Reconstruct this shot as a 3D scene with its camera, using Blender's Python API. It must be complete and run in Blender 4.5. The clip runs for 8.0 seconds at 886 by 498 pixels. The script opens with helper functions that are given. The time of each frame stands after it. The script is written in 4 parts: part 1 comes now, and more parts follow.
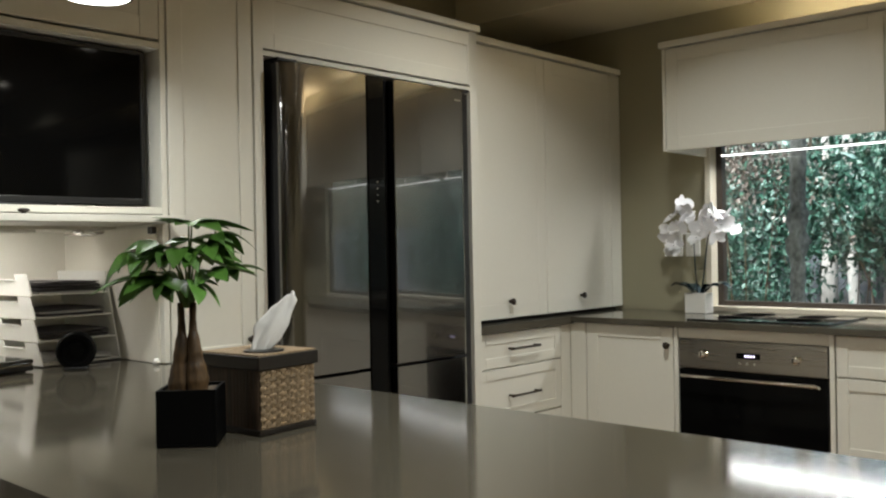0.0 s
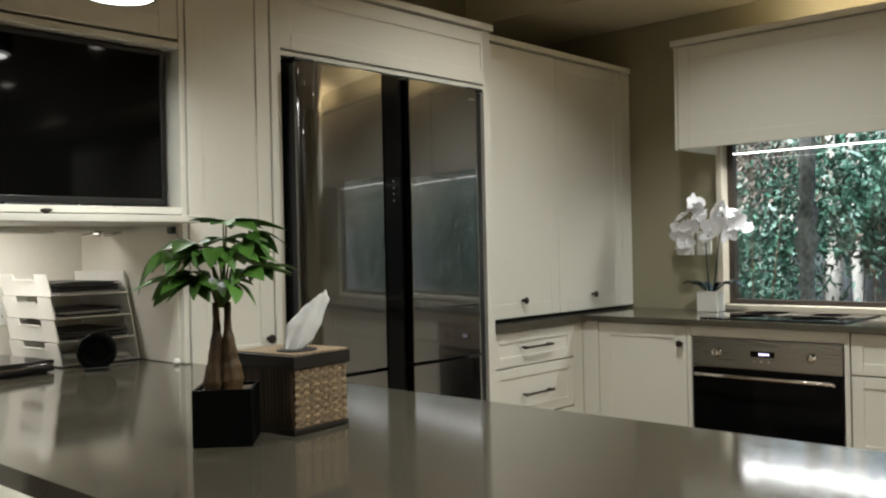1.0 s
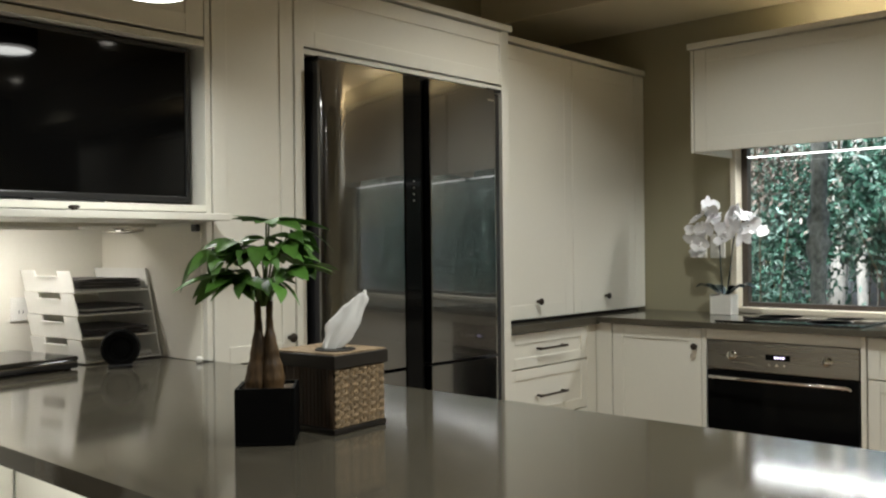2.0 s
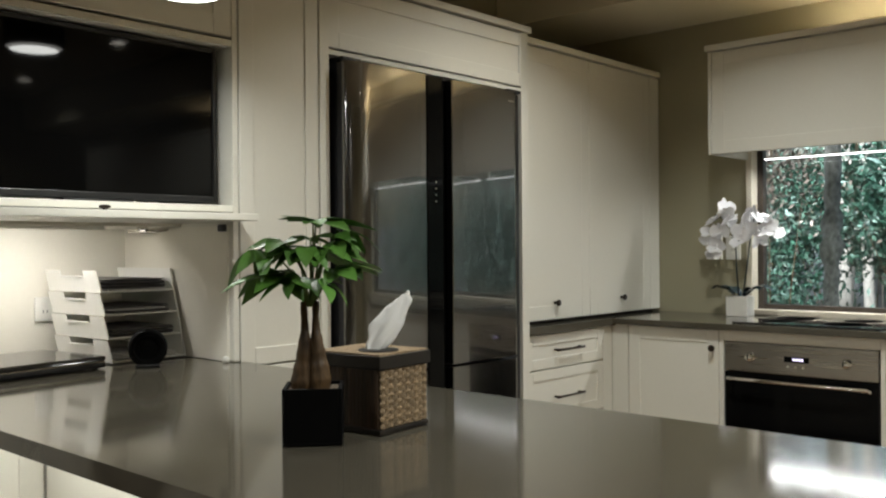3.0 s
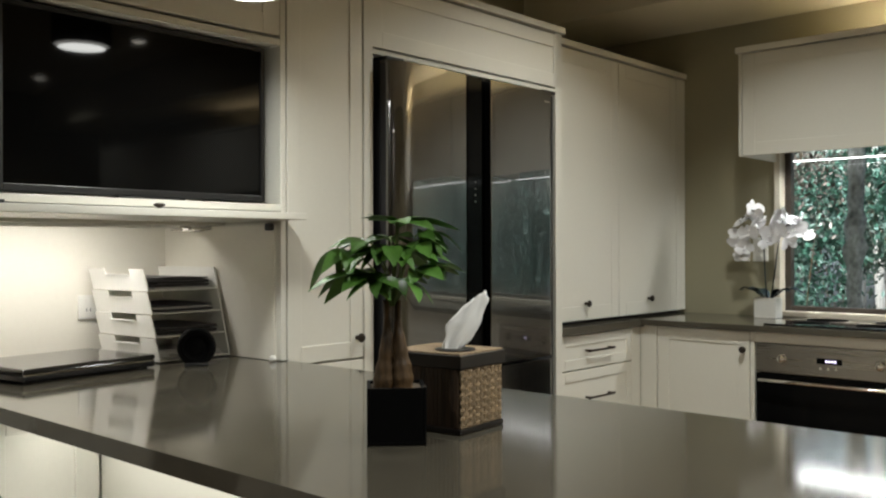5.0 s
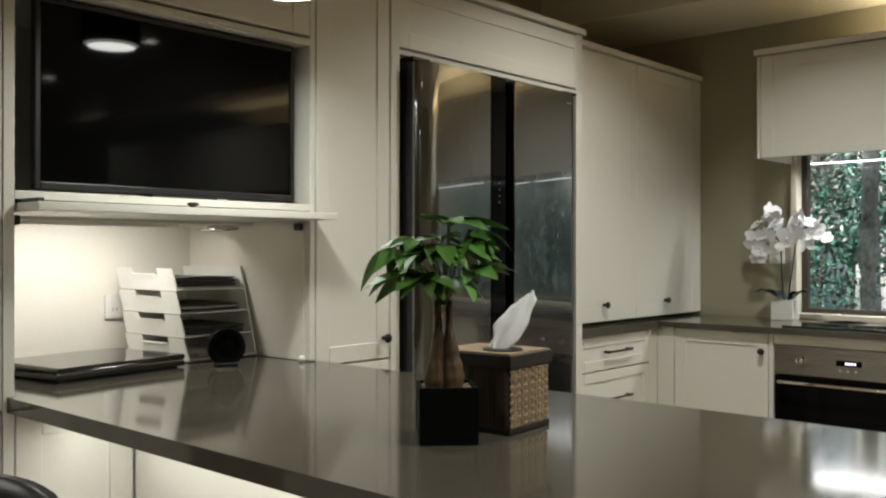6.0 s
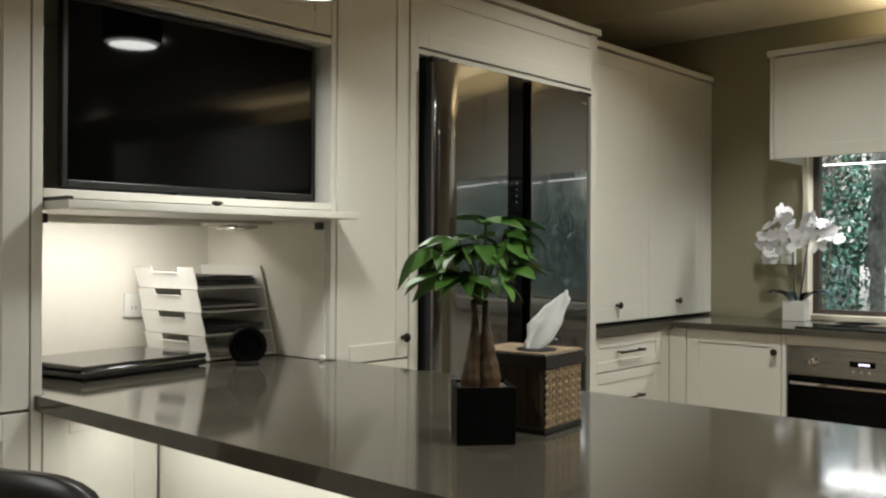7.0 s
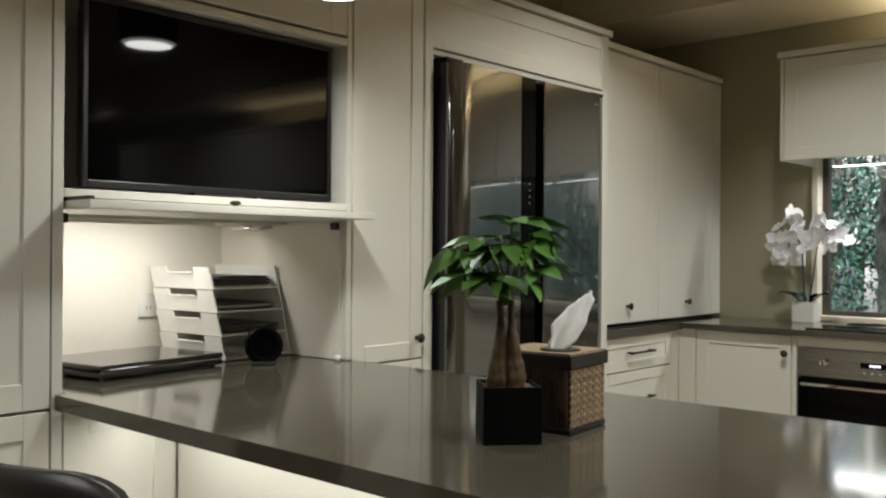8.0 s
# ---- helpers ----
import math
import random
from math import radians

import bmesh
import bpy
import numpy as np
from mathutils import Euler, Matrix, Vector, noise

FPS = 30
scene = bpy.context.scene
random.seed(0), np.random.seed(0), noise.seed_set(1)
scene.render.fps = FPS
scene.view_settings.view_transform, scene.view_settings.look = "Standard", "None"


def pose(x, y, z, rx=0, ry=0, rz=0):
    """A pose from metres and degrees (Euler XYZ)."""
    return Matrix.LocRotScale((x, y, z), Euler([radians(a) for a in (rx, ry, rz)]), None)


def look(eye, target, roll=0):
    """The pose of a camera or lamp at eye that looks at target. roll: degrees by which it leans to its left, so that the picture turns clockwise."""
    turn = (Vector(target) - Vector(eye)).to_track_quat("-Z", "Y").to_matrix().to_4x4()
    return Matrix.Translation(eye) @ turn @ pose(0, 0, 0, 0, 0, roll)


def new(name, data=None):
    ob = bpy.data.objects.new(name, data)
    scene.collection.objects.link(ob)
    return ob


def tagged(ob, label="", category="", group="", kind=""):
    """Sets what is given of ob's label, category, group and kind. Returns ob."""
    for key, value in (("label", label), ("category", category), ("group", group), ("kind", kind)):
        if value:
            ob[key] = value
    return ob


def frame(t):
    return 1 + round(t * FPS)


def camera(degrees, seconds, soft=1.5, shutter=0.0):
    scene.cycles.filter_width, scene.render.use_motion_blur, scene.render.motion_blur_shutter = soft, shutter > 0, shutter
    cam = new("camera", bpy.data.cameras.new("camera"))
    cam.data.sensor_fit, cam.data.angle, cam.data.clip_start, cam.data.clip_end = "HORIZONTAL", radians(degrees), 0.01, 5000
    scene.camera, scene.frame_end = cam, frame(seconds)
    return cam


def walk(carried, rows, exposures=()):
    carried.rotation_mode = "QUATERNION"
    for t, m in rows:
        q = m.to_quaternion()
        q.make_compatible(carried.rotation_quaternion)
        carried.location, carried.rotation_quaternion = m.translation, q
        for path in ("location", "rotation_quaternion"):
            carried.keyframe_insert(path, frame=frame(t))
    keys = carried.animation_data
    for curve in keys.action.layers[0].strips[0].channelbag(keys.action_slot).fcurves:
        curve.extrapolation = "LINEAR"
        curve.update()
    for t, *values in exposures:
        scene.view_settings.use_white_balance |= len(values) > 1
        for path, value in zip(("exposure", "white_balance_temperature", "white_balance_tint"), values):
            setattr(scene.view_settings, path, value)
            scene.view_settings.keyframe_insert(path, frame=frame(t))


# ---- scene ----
cam = camera(52.0, 8.0, soft=2.2)
walk(cam, [
    (0.0, pose(2.3408, -3.9368, 1.2239, 89.901, 1.034, 42.625)),
    (0.5, pose(2.3184, -3.9578, 1.2234, 89.898, 1.179, 42.549)),
    (1.0, pose(2.2963, -3.9781, 1.2234, 89.876, 1.222, 42.530)),
    (1.5, pose(2.2710, -4.0020, 1.2255, 89.843, 0.916, 42.483)),
    (3.0, pose(2.1811, -4.0835, 1.2274, 89.911, 0.447, 42.284)),
    (3.5, pose(2.1565, -4.1052, 1.2265, 89.934, 0.481, 42.219)),
    (4.0, pose(2.1329, -4.1263, 1.2260, 89.933, 0.205, 42.172)),
    (4.5, pose(2.1073, -4.1509, 1.2273, 89.918, 0.190, 42.117)),
    (6.0, pose(2.0081, -4.2403, 1.2231, 90.058, -0.051, 41.950)),
    (6.5, pose(1.9828, -4.2653, 1.2236, 90.016, -0.318, 41.837)),
    (7.0, pose(1.9611, -4.2850, 1.2228, 90.039, -0.265, 41.826)),
    (7.5, pose(1.9456, -4.2995, 1.2214, 90.095, -0.237, 41.830)),
    (8.0, pose(1.9310, -4.3157, 1.2213, 90.099, -0.376, 41.852)),
])

# ---- light ----
scene.view_settings.exposure = 1.25
world = bpy.data.worlds.new("sky")
scene.world = world
world.use_nodes = True
wn = world.node_tree
sky = wn.nodes.new("ShaderNodeTexSky")
sky.sky_type, sky.sun_disc = "NISHITA", False
sky.sun_elevation, sky.sun_rotation = radians(50), radians(194)
sky.dust_density, sky.air_density = 3.3, 1.4
wn.links.new(sky.outputs[0], wn.nodes["Background"].inputs[0])
wn.nodes["Background"].inputs[1].default_value = 0.085
sun = new("sun", bpy.data.lights.new("sun", "SUN"))
sun.data.energy, sun.data.angle, sun.data.color = 5.0, radians(12), (0.95, 0.98, 1.0)
sun.matrix_world = look((0, 0, 10), (2.0, 8.0, 0))

WARM = (0.97, 0.985, 0.935)


def lamp(name, place, target, watts, size, color=WARM, spread=None, height=None):
    data = bpy.data.lights.new(name, "AREA")
    data.energy, data.size, data.color, data.shape = watts, size, color, "DISK"
    if height:
        data.shape, data.size_y = "RECTANGLE", height
    if spread:
        data.spread = radians(spread)
    ob = new(name, data)
    ob.matrix_world = look(place, target)
    return ob


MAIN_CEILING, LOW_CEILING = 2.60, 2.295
# First two follow from lit cabinets and a glint; the rest are added fill.
DOWNLIGHTS_AND_FILL = ((0.90, -1.45, 7.0), (3.35, -1.08, 11.5), (2.9, -3.0, 7.0), (0.75, -4.85, 6.5), (2.4, -5.6, 3.0), (5.1, -0.95, 4.6), (4.6, -3.4, 9.7))
for px, py, watts in DOWNLIGHTS_AND_FILL:
    lamp("downlight_fill_lamp", (px, py, MAIN_CEILING - 0.03), (px, py, 0), watts, 0.09, WARM, 126)
# The second, eastern pendant is unseen, added to brighten plant and tissue box.
PENDANTS = ((0.36, -2.94, 1.81), (1.56, -2.94, 1.81))
for px, py, pz in PENDANTS:
    lamp("pendant_lamp", (px, py, pz - 0.006), (px, py, 0), 2.3, 0.13, (0.97, 0.985, 0.94), 165)
lamp("hood_strip_lamp", (1.45, -0.080, 1.6060), (1.45, -0.12, 0), 5.4, 1.86, (0.97, 0.985, 0.95), 168, 0.016)
lamp("hood_uplight_lamp", (1.45, -0.16, 2.13), (1.45, -0.13, 3), 2.0, 1.3, (1.0, 0.84, 0.62), 170, 0.03)
lamp("cupboard_uplight_lamp", (3.15, -0.16, 2.13), (3.15, -0.13, 3), 4.3, 1.2, (1.0, 0.80, 0.56), 170, 0.03)
lamp("nook_puck_lamp", (-0.40, -2.628, 1.283), (-0.40, -2.628, 0), 0.022, 0.014, (1.0, 0.97, 0.84), 150)
lamp("nook_strip_lamp", (-0.35, -3.05, 1.2860), (-0.46, -3.05, 1.0), 0.90, 0.50, (1.0, 0.97, 0.92), 172, 0.012)
lamp("knee_strip_lamp", (1.5, -3.25, 0.870), (1.5, -3.20, 0), 3.2, 2.9, (1.0, 0.98, 0.89), 170, 0.012)


# ---- materials ----
def material(name, color, rough=0.5, metal=0.0, vary=0.06, scale=3.0, grain=60.0, bump=0.02, spec=0.5, coat=0.0, coat_rough=0.08, stretch=(1, 1, 1), color2=None, random_piece=0.0):
    m = bpy.data.materials.new(name)
    m.use_nodes = True
    t = m.node_tree
    b = t.nodes["Principled BSDF"]
    b.inputs["Metallic"].default_value, b.inputs["Specular IOR Level"].default_value = metal, spec
    b.inputs["Coat Weight"].default_value = coat
    b.inputs["Coat Roughness"].default_value, b.inputs["Coat IOR"].default_value = coat_rough, 1.9
    co = t.nodes.new("ShaderNodeTexCoord")
    mp = t.nodes.new("ShaderNodeMapping")
    mp.inputs["Scale"].default_value = stretch
    t.links.new(co.outputs["Object"], mp.inputs[0])
    big, fine = t.nodes.new("ShaderNodeTexNoise"), t.nodes.new("ShaderNodeTexNoise")
    big.inputs["Scale"].default_value, fine.inputs["Scale"].default_value = scale, grain
    big.inputs["Detail"].default_value, fine.inputs["Detail"].default_value = 4, 3
    for nz in (big, fine):
        t.links.new(mp.outputs[0], nz.inputs["Vector"])
    add = t.nodes.new("ShaderNodeMath")
    add.operation = "ADD"
    t.links.new(big.outputs["Fac"], add.inputs[0])
    t.links.new(fine.outputs["Fac"], add.inputs[1])
    half = t.nodes.new("ShaderNodeMath")
    half.operation = "MULTIPLY"
    half.inputs[1].default_value = 0.5
    t.links.new(add.outputs[0], half.inputs[0])
    ramp = t.nodes.new("ShaderNodeValToRGB")
    ramp.color_ramp.elements[0].position, ramp.color_ramp.elements[1].position = 0.3, 0.7
    dark = [c * (1 - vary) for c in color]
    light = color2 or [min(1, c * (1 + vary)) for c in color]
    ramp.color_ramp.elements[0].color, ramp.color_ramp.elements[1].color = (*dark, 1), (*light, 1)
    t.links.new(half.outputs[0], ramp.inputs[0])
    source = ramp.outputs[0]
    if random_piece:
        info, hsv = t.nodes.new("ShaderNodeObjectInfo"), t.nodes.new("ShaderNodeHueSaturation")
        mr = t.nodes.new("ShaderNodeMapRange")
        mr.inputs[3].default_value, mr.inputs[4].default_value = 1 - random_piece, 1 + random_piece
        t.links.new(info.outputs["Random"], mr.inputs[0])
        t.links.new(mr.outputs[0], hsv.inputs["Value"])
        t.links.new(source, hsv.inputs["Color"])
        source = hsv.outputs[0]
    t.links.new(source, b.inputs["Base Color"])
    rr = t.nodes.new("ShaderNodeMapRange")
    rr.inputs[3].default_value, rr.inputs[4].default_value = max(0.02, rough * 0.85), min(1, rough * 1.15)
    t.links.new(half.outputs[0], rr.inputs[0])
    t.links.new(rr.outputs[0], b.inputs["Roughness"])
    if bump:
        bp = t.nodes.new("ShaderNodeBump")
        bp.inputs["Strength"].default_value, bp.inputs["Distance"].default_value = bump, 0.01
        t.links.new(fine.outputs["Fac"], bp.inputs["Height"])
        t.links.new(bp.outputs[0], b.inputs["Normal"])
    return m


def glowing(name, color, strength):
    m = bpy.data.materials.new(name)
    m.use_nodes = True
    b = m.node_tree.nodes["Principled BSDF"]
    b.inputs["Base Color"].default_value = (0.8, 0.8, 0.8, 1)
    b.inputs["Emission Color"].default_value = (*color, 1)
    b.inputs["Emission Strength"].default_value = strength
    return m


def glass_material(name, tint=(0.95, 0.97, 0.96)):
    m = bpy.data.materials.new(name)
    m.use_nodes = True
    t = m.node_tree
    b = t.nodes["Principled BSDF"]
    b.inputs["Base Color"].default_value = (*tint, 1)
    b.inputs["Roughness"].default_value = 0.0
    b.inputs["IOR"].default_value = 1.45
    b.inputs["Transmission Weight"].default_value = 1.0
    return m


CREAM = material("cream_cabinet_paint", (0.69, 0.675, 0.605), 0.32, vary=0.02, scale=1.5, grain=90, bump=0.004)
WALL = material("khaki_wall_paint", (0.34, 0.315, 0.215), 0.7, vary=0.04, scale=2, grain=150, bump=0.03)
CEIL = material("ceiling_paint", (0.68, 0.635, 0.49), 0.8, vary=0.03, scale=1.5, grain=150, bump=0.02)
INSIDE = material("nook_lining", (0.76, 0.73, 0.64), 0.45, vary=0.02, bump=0.004)
STONE = material("taupe_stone", (0.067, 0.060, 0.045), 0.09, vary=0.14, scale=14, grain=420, bump=0.002, spec=0.58)
STEEL = material("dark_brushed_steel", (0.15, 0.147, 0.145), 0.20, metal=1.0, vary=0.05, scale=2, grain=180, bump=0.004, stretch=(1, 1, 0.03), coat=1.0, coat_rough=0.03)
OVEN_STEEL = material("brushed_steel", (0.40, 0.375, 0.34), 0.28, metal=1.0, vary=0.02, scale=3, grain=200, bump=0.0, stretch=(0.02, 1, 1))
CHROME = material("polished_steel", (0.72, 0.70, 0.66), 0.12, metal=1.0, vary=0.03, bump=0)
BLACK_GLASS = material("black_glass", (0.003, 0.003, 0.003), 0.06, vary=0.05, bump=0, spec=0.09)
HOB_GLASS = material("cooktop_glass", (0.006, 0.006, 0.007), 0.06, vary=0.05, bump=0, spec=0.6)
SCREEN = material("television_glass", (0.002, 0.002, 0.002), 0.045, vary=0.05, bump=0, spec=0.12)
BLACK_PLASTIC = material("black_plastic", (0.010, 0.010, 0.011), 0.4, vary=0.15, scale=8, grain=120, bump=0.01)
DARK_GREY = material("dark_grey_plastic", (0.028, 0.028, 0.030), 0.45, vary=0.12, bump=0.01)
BRONZE = material("oiled_bronze", (0.035, 0.028, 0.022), 0.35, metal=0.7, vary=0.2, scale=20, bump=0.01)
WHITE_PLASTIC = material("white_plastic", (0.78, 0.77, 0.72), 0.35, vary=0.03, bump=0.004)
PAPER = material("paper", (0.55, 0.54, 0.52), 0.8, vary=0.1, scale=12, bump=0.02)
DARK_PAPER = material("dark_folder", (0.05, 0.045, 0.045), 0.5, vary=0.3, scale=10, bump=0.02)
POT_BLACK = material("matt_black_ceramic", (0.002, 0.002, 0.002), 0.55, vary=0.2, scale=10, bump=0.02, spec=0.08)
SOIL = material("soil", (0.10, 0.075, 0.05), 0.95, vary=0.5, scale=60, grain=200, bump=0.4)
BARK = material("money_tree_bark", (0.034, 0.020, 0.010), 0.5, vary=0.6, scale=30, grain=120, bump=0.25, stretch=(1, 1, 0.22), color2=(0.13, 0.075, 0.030))
LEAF = material("glossy_leaf", (0.058, 0.152, 0.020), 0.5, vary=0.30, scale=20, grain=90, bump=0.03, random_piece=0.35)
STALK = material("leaf_stalk", (0.10, 0.16, 0.04), 0.5, vary=0.2)
RATTAN = material("woven_rattan", (0.27, 0.195, 0.115), 0.6, vary=0.35, scale=40, grain=160, bump=0.1, random_piece=0.25)
SLAT_WOOD = material("dark_bamboo", (0.055, 0.034, 0.020), 0.5, vary=0.4, scale=20, grain=150, bump=0.08, stretch=(1, 1, 0.1), random_piece=0.3)
DARK_TRIM = material("black_stained_wood", (0.012, 0.009, 0.007), 0.45, vary=0.3, scale=15, bump=0.03)
TISSUE = material("tissue_paper", (0.82, 0.82, 0.80), 0.9, vary=0.03, scale=20, bump=0.05)
PETAL = material("white_petal", (0.86, 0.86, 0.88), 0.6, vary=0.05, scale=30, bump=0.02)
ORCHID_LEAF = material("orchid_leaf", (0.02, 0.035, 0.04), 0.25, vary=0.2)
FRAME_BROWN = material("bronze_window_frame", (0.045, 0.034, 0.027), 0.45, vary=0.15, bump=0.01)
SILL = material("cream_sill_paint", (0.68, 0.63, 0.52), 0.4, vary=0.03, bump=0.005)
FLOOR = material("timber_floor", (0.20, 0.13, 0.075), 0.35, vary=0.3, scale=3, grain=60, bump=0.03, stretch=(0.15, 1, 1))
GLASS = glass_material("window_glass")
LED = glowing("led_diffuser", (1.0, 0.95, 0.88), 1.0)
TAPE = glowing("led_tape", (0.97, 0.99, 1.0), 2.7)
DOWN_GLOW = glowing("downlight_diffuser", (1.0, 0.94, 0.82), 14.0)
DISPLAY = glowing("oven_display", (0.75, 0.66, 1.0), 1.0)
GARDEN_SOIL = material("leaf_litter", (0.075, 0.058, 0.04), 0.95, vary=0.5, scale=6, grain=40, bump=0.4)
TRUNK = material("grey_bark", (0.27, 0.28, 0.26), 0.9, vary=0.75, scale=14, grain=50, bump=0.5, stretch=(1, 1, 0.6))
PALE_TRUNK = material("pale_bark", (0.47, 0.46, 0.43), 0.85, vary=0.35, scale=9, grain=60, bump=0.3, stretch=(1, 1, 0.3))
FENCE = material("weathered_fence_timber", (0.10, 0.115, 0.13), 0.85, vary=0.25, scale=5, grain=60, bump=0.1, stretch=(1, 1, 0.1), random_piece=0.2)


def leaf_mix(name, a, g, b):
    """Leaves that differ clump by clump."""
    m = bpy.data.materials.new(name)
    m.use_nodes = True
    t = m.node_tree
    s = t.nodes["Principled BSDF"]
    s.inputs["Roughness"].default_value = 0.42
    geo = t.nodes.new("ShaderNodeNewGeometry")
    r = t.nodes.new("ShaderNodeValToRGB")
    r.color_ramp.elements[0].color, r.color_ramp.elements[1].color = (*a, 1), (*b, 1)
    r.color_ramp.elements[0].position = 0.22
    for at, share in ((0.44, 0.3), (0.64, 1.0)):
        stop = r.color_ramp.elements.new(at)
        stop.color = (*[p + (q - p) * share for p, q in zip(a, g)], 1)
    r.color_ramp.elements[-1].position = 0.92
    co, nz = t.nodes.new("ShaderNodeTexCoord"), t.nodes.new("ShaderNodeTexNoise")
    nz.inputs["Scale"].default_value, nz.inputs["Detail"].default_value = 3.4, 3
    wide = t.nodes.new("ShaderNodeMapRange")
    wide.inputs[1].default_value, wide.inputs[2].default_value = 0.34, 0.66
    mx = t.nodes.new("ShaderNodeMix")
    mx.inputs[0].default_value = 0.38
    t.links.new(co.outputs["Object"], nz.inputs["Vector"])
    t.links.new(nz.outputs["Fac"], wide.inputs[0])
    t.links.new(wide.outputs[0], mx.inputs[2])
    t.links.new(geo.outputs["Random Per Island"], mx.inputs[3])
    t.links.new(mx.outputs[0], r.inputs[0])
    t.links.new(r.outputs[0], s.inputs["Base Color"])
    return m


HEDGE = leaf_mix("garden_leaf", (0.010, 0.034, 0.024), (0.065, 0.185, 0.125), (0.32, 0.47, 0.43))
# Leaf colour darkened so the plants' reflections in fridge and island come out dim.
HEDGE_DIMMED = leaf_mix("dimmed_garden_leaf", (0.012, 0.028, 0.020), (0.060, 0.120, 0.095), (0.22, 0.32, 0.28))
HEDGE_DRY = leaf_mix("dry_twig", (0.07, 0.055, 0.045), (0.20, 0.16, 0.13), (0.45, 0.40, 0.37))


# ---- building helpers ----
def finish(name, bm, mat, parent=None, label="", smooth=False):
    me = bpy.data.meshes.new(name)
    bmesh.ops.recalc_face_normals(bm, faces=bm.faces)
    bm.to_mesh(me)
    bm.free()
    me.materials.append(mat)
    if smooth:
        for p in me.polygons:
            p.use_smooth = True
    ob = new(name, me)
    if parent:
        ob.parent = parent
    if label:
        ob["label"] = label
    return ob


def part(name, bm, mat, parent, label="", smooth=False):
    """One mesh under a thing or a part; a framed door comes as its panel and the stiles and rails round it."""
    if not isinstance(bm, list):
        return finish(name, bm, mat, parent, label, smooth)
    ob = finish(name, bm[0], mat, parent, label)
    for piece, shape in zip(("stile", "stile", "rail", "rail"), bm[1:]):
        finish(piece, shape, mat, ob)
    return ob


def thing(name, label, category, place=(0, 0, 0), rz=0, group="", kind=""):
    ob = new(name)
    ob.empty_display_size = 0.05
    ob.matrix_basis = pose(*place, 0, 0, rz)
    return tagged(ob, label, category, group, kind)


def add_box(bm, lo, hi, bevel=0.0):
    c = [(a + b) / 2 for a, b in zip(lo, hi)]
    s = [abs(b - a) for a, b in zip(lo, hi)]
    r = bmesh.ops.create_cube(bm, size=1.0, matrix=Matrix.Translation(c) @ Matrix.Diagonal((*s, 1)))
    if bevel:
        edges = {e for v in r["verts"] for e in v.link_edges}
        bmesh.ops.bevel(bm, geom=list(edges), offset=bevel, segments=2, profile=0.5, affect="EDGES")
    return bm


def box(lo, hi, bevel=0.0):
    return add_box(bmesh.new(), lo, hi, bevel)


def tube(points, radii, sides=10, caps=True):
    bm = bmesh.new()
    pts = [Vector(p) for p in points]
    if not isinstance(radii, (list, tuple)):
        radii = [radii] * len(pts)
    rings = []
    for i, p in enumerate(pts):
        d = (pts[min(i + 1, len(pts) - 1)] - pts[max(i - 1, 0)]).normalized()
        a = d.orthogonal().normalized() if i == 0 else (side - d * side.dot(d)).normalized()
        side = a
        b = d.cross(a)
        rings.append([bm.verts.new(p + (a * math.cos(2 * math.pi * k / sides) + b * math.sin(2 * math.pi * k / sides)) * radii[i]) for k in range(sides)])
    for r0, r1 in zip(rings, rings[1:]):
        for k in range(sides):
            bm.faces.new((r0[k], r0[(k + 1) % sides], r1[(k + 1) % sides], r1[k]))
    if caps:
        bm.faces.new(rings[0][::-1])
        bm.faces.new(rings[-1])
    return bm


def lathe(profile, axis_place, axis="z", sides=28, caps=True):
    """A turned form: profile rows of radius and height along the axis."""
    bm = bmesh.new()
    rings = []
    for r, h in profile:
        ring = []
        for k in range(sides):
            a = 2 * math.pi * k / sides
            u, v = r * math.cos(a), r * math.sin(a)
            p = {"z": (u, v, h), "x": (h, u, v), "y": (u, h, v)}[axis]
            ring.append(bm.verts.new(Vector(p) + Vector(axis_place)))
        rings.append(ring)
    for r0, r1 in zip(rings, rings[1:]):
        for k in range(sides):
            bm.faces.new((r0[k], r0[(k + 1) % sides], r1[(k + 1) % sides], r1[k]))
    if caps:
        bm.faces.new(rings[0][::-1])
        bm.faces.new(rings[-1])
    return bm


def shaker(face, a0, a1, z0, z1, axis, thick=0.02, rail=0.058, depth=0.0048, out=1):
    """A framed door with a sunk middle panel. axis 'x': the front lies at x = face and runs along y; 'y': at y = face, along x. out: where the front looks."""
    made = []

    def put(u0, u1, w0, w1, f0, f1, bevel):
        if axis == "x":
            made.append(box((min(f0, f1), u0, w0), (max(f0, f1), u1, w1), bevel))
        else:
            made.append(box((u0, min(f0, f1), w0), (u1, max(f0, f1), w1), bevel))
    back = face - out * thick
    front_panel = face - out * depth
    put(a0 + rail - 0.004, a1 - rail + 0.004, z0 + rail - 0.004, z1 - rail + 0.004, back + out * 0.002, front_panel, 0)
    put(a0, a0 + rail, z0, z1, back, face, 0.0018)
    put(a1 - rail, a1, z0, z1, back, face, 0.0018)
    put(a0 + rail, a1 - rail, z0, z0 + rail, back, face, 0.0018)
    put(a0 + rail, a1 - rail, z1 - rail, z1, back, face, 0.0018)
    return made


def knob(parent, place, axis):
    s = 1 if axis == "x" else -1
    prof = [(0.007, 0), (0.0075, 0.003 * s), (0.0055, 0.009 * s), (0.010, 0.014 * s), (0.0145, 0.019 * s), (0.0145, 0.024 * s), (0.009, 0.029 * s)]
    return part("knob", lathe(prof, place, axis, 18), BRONZE, parent, "dark bronze round knob", True)


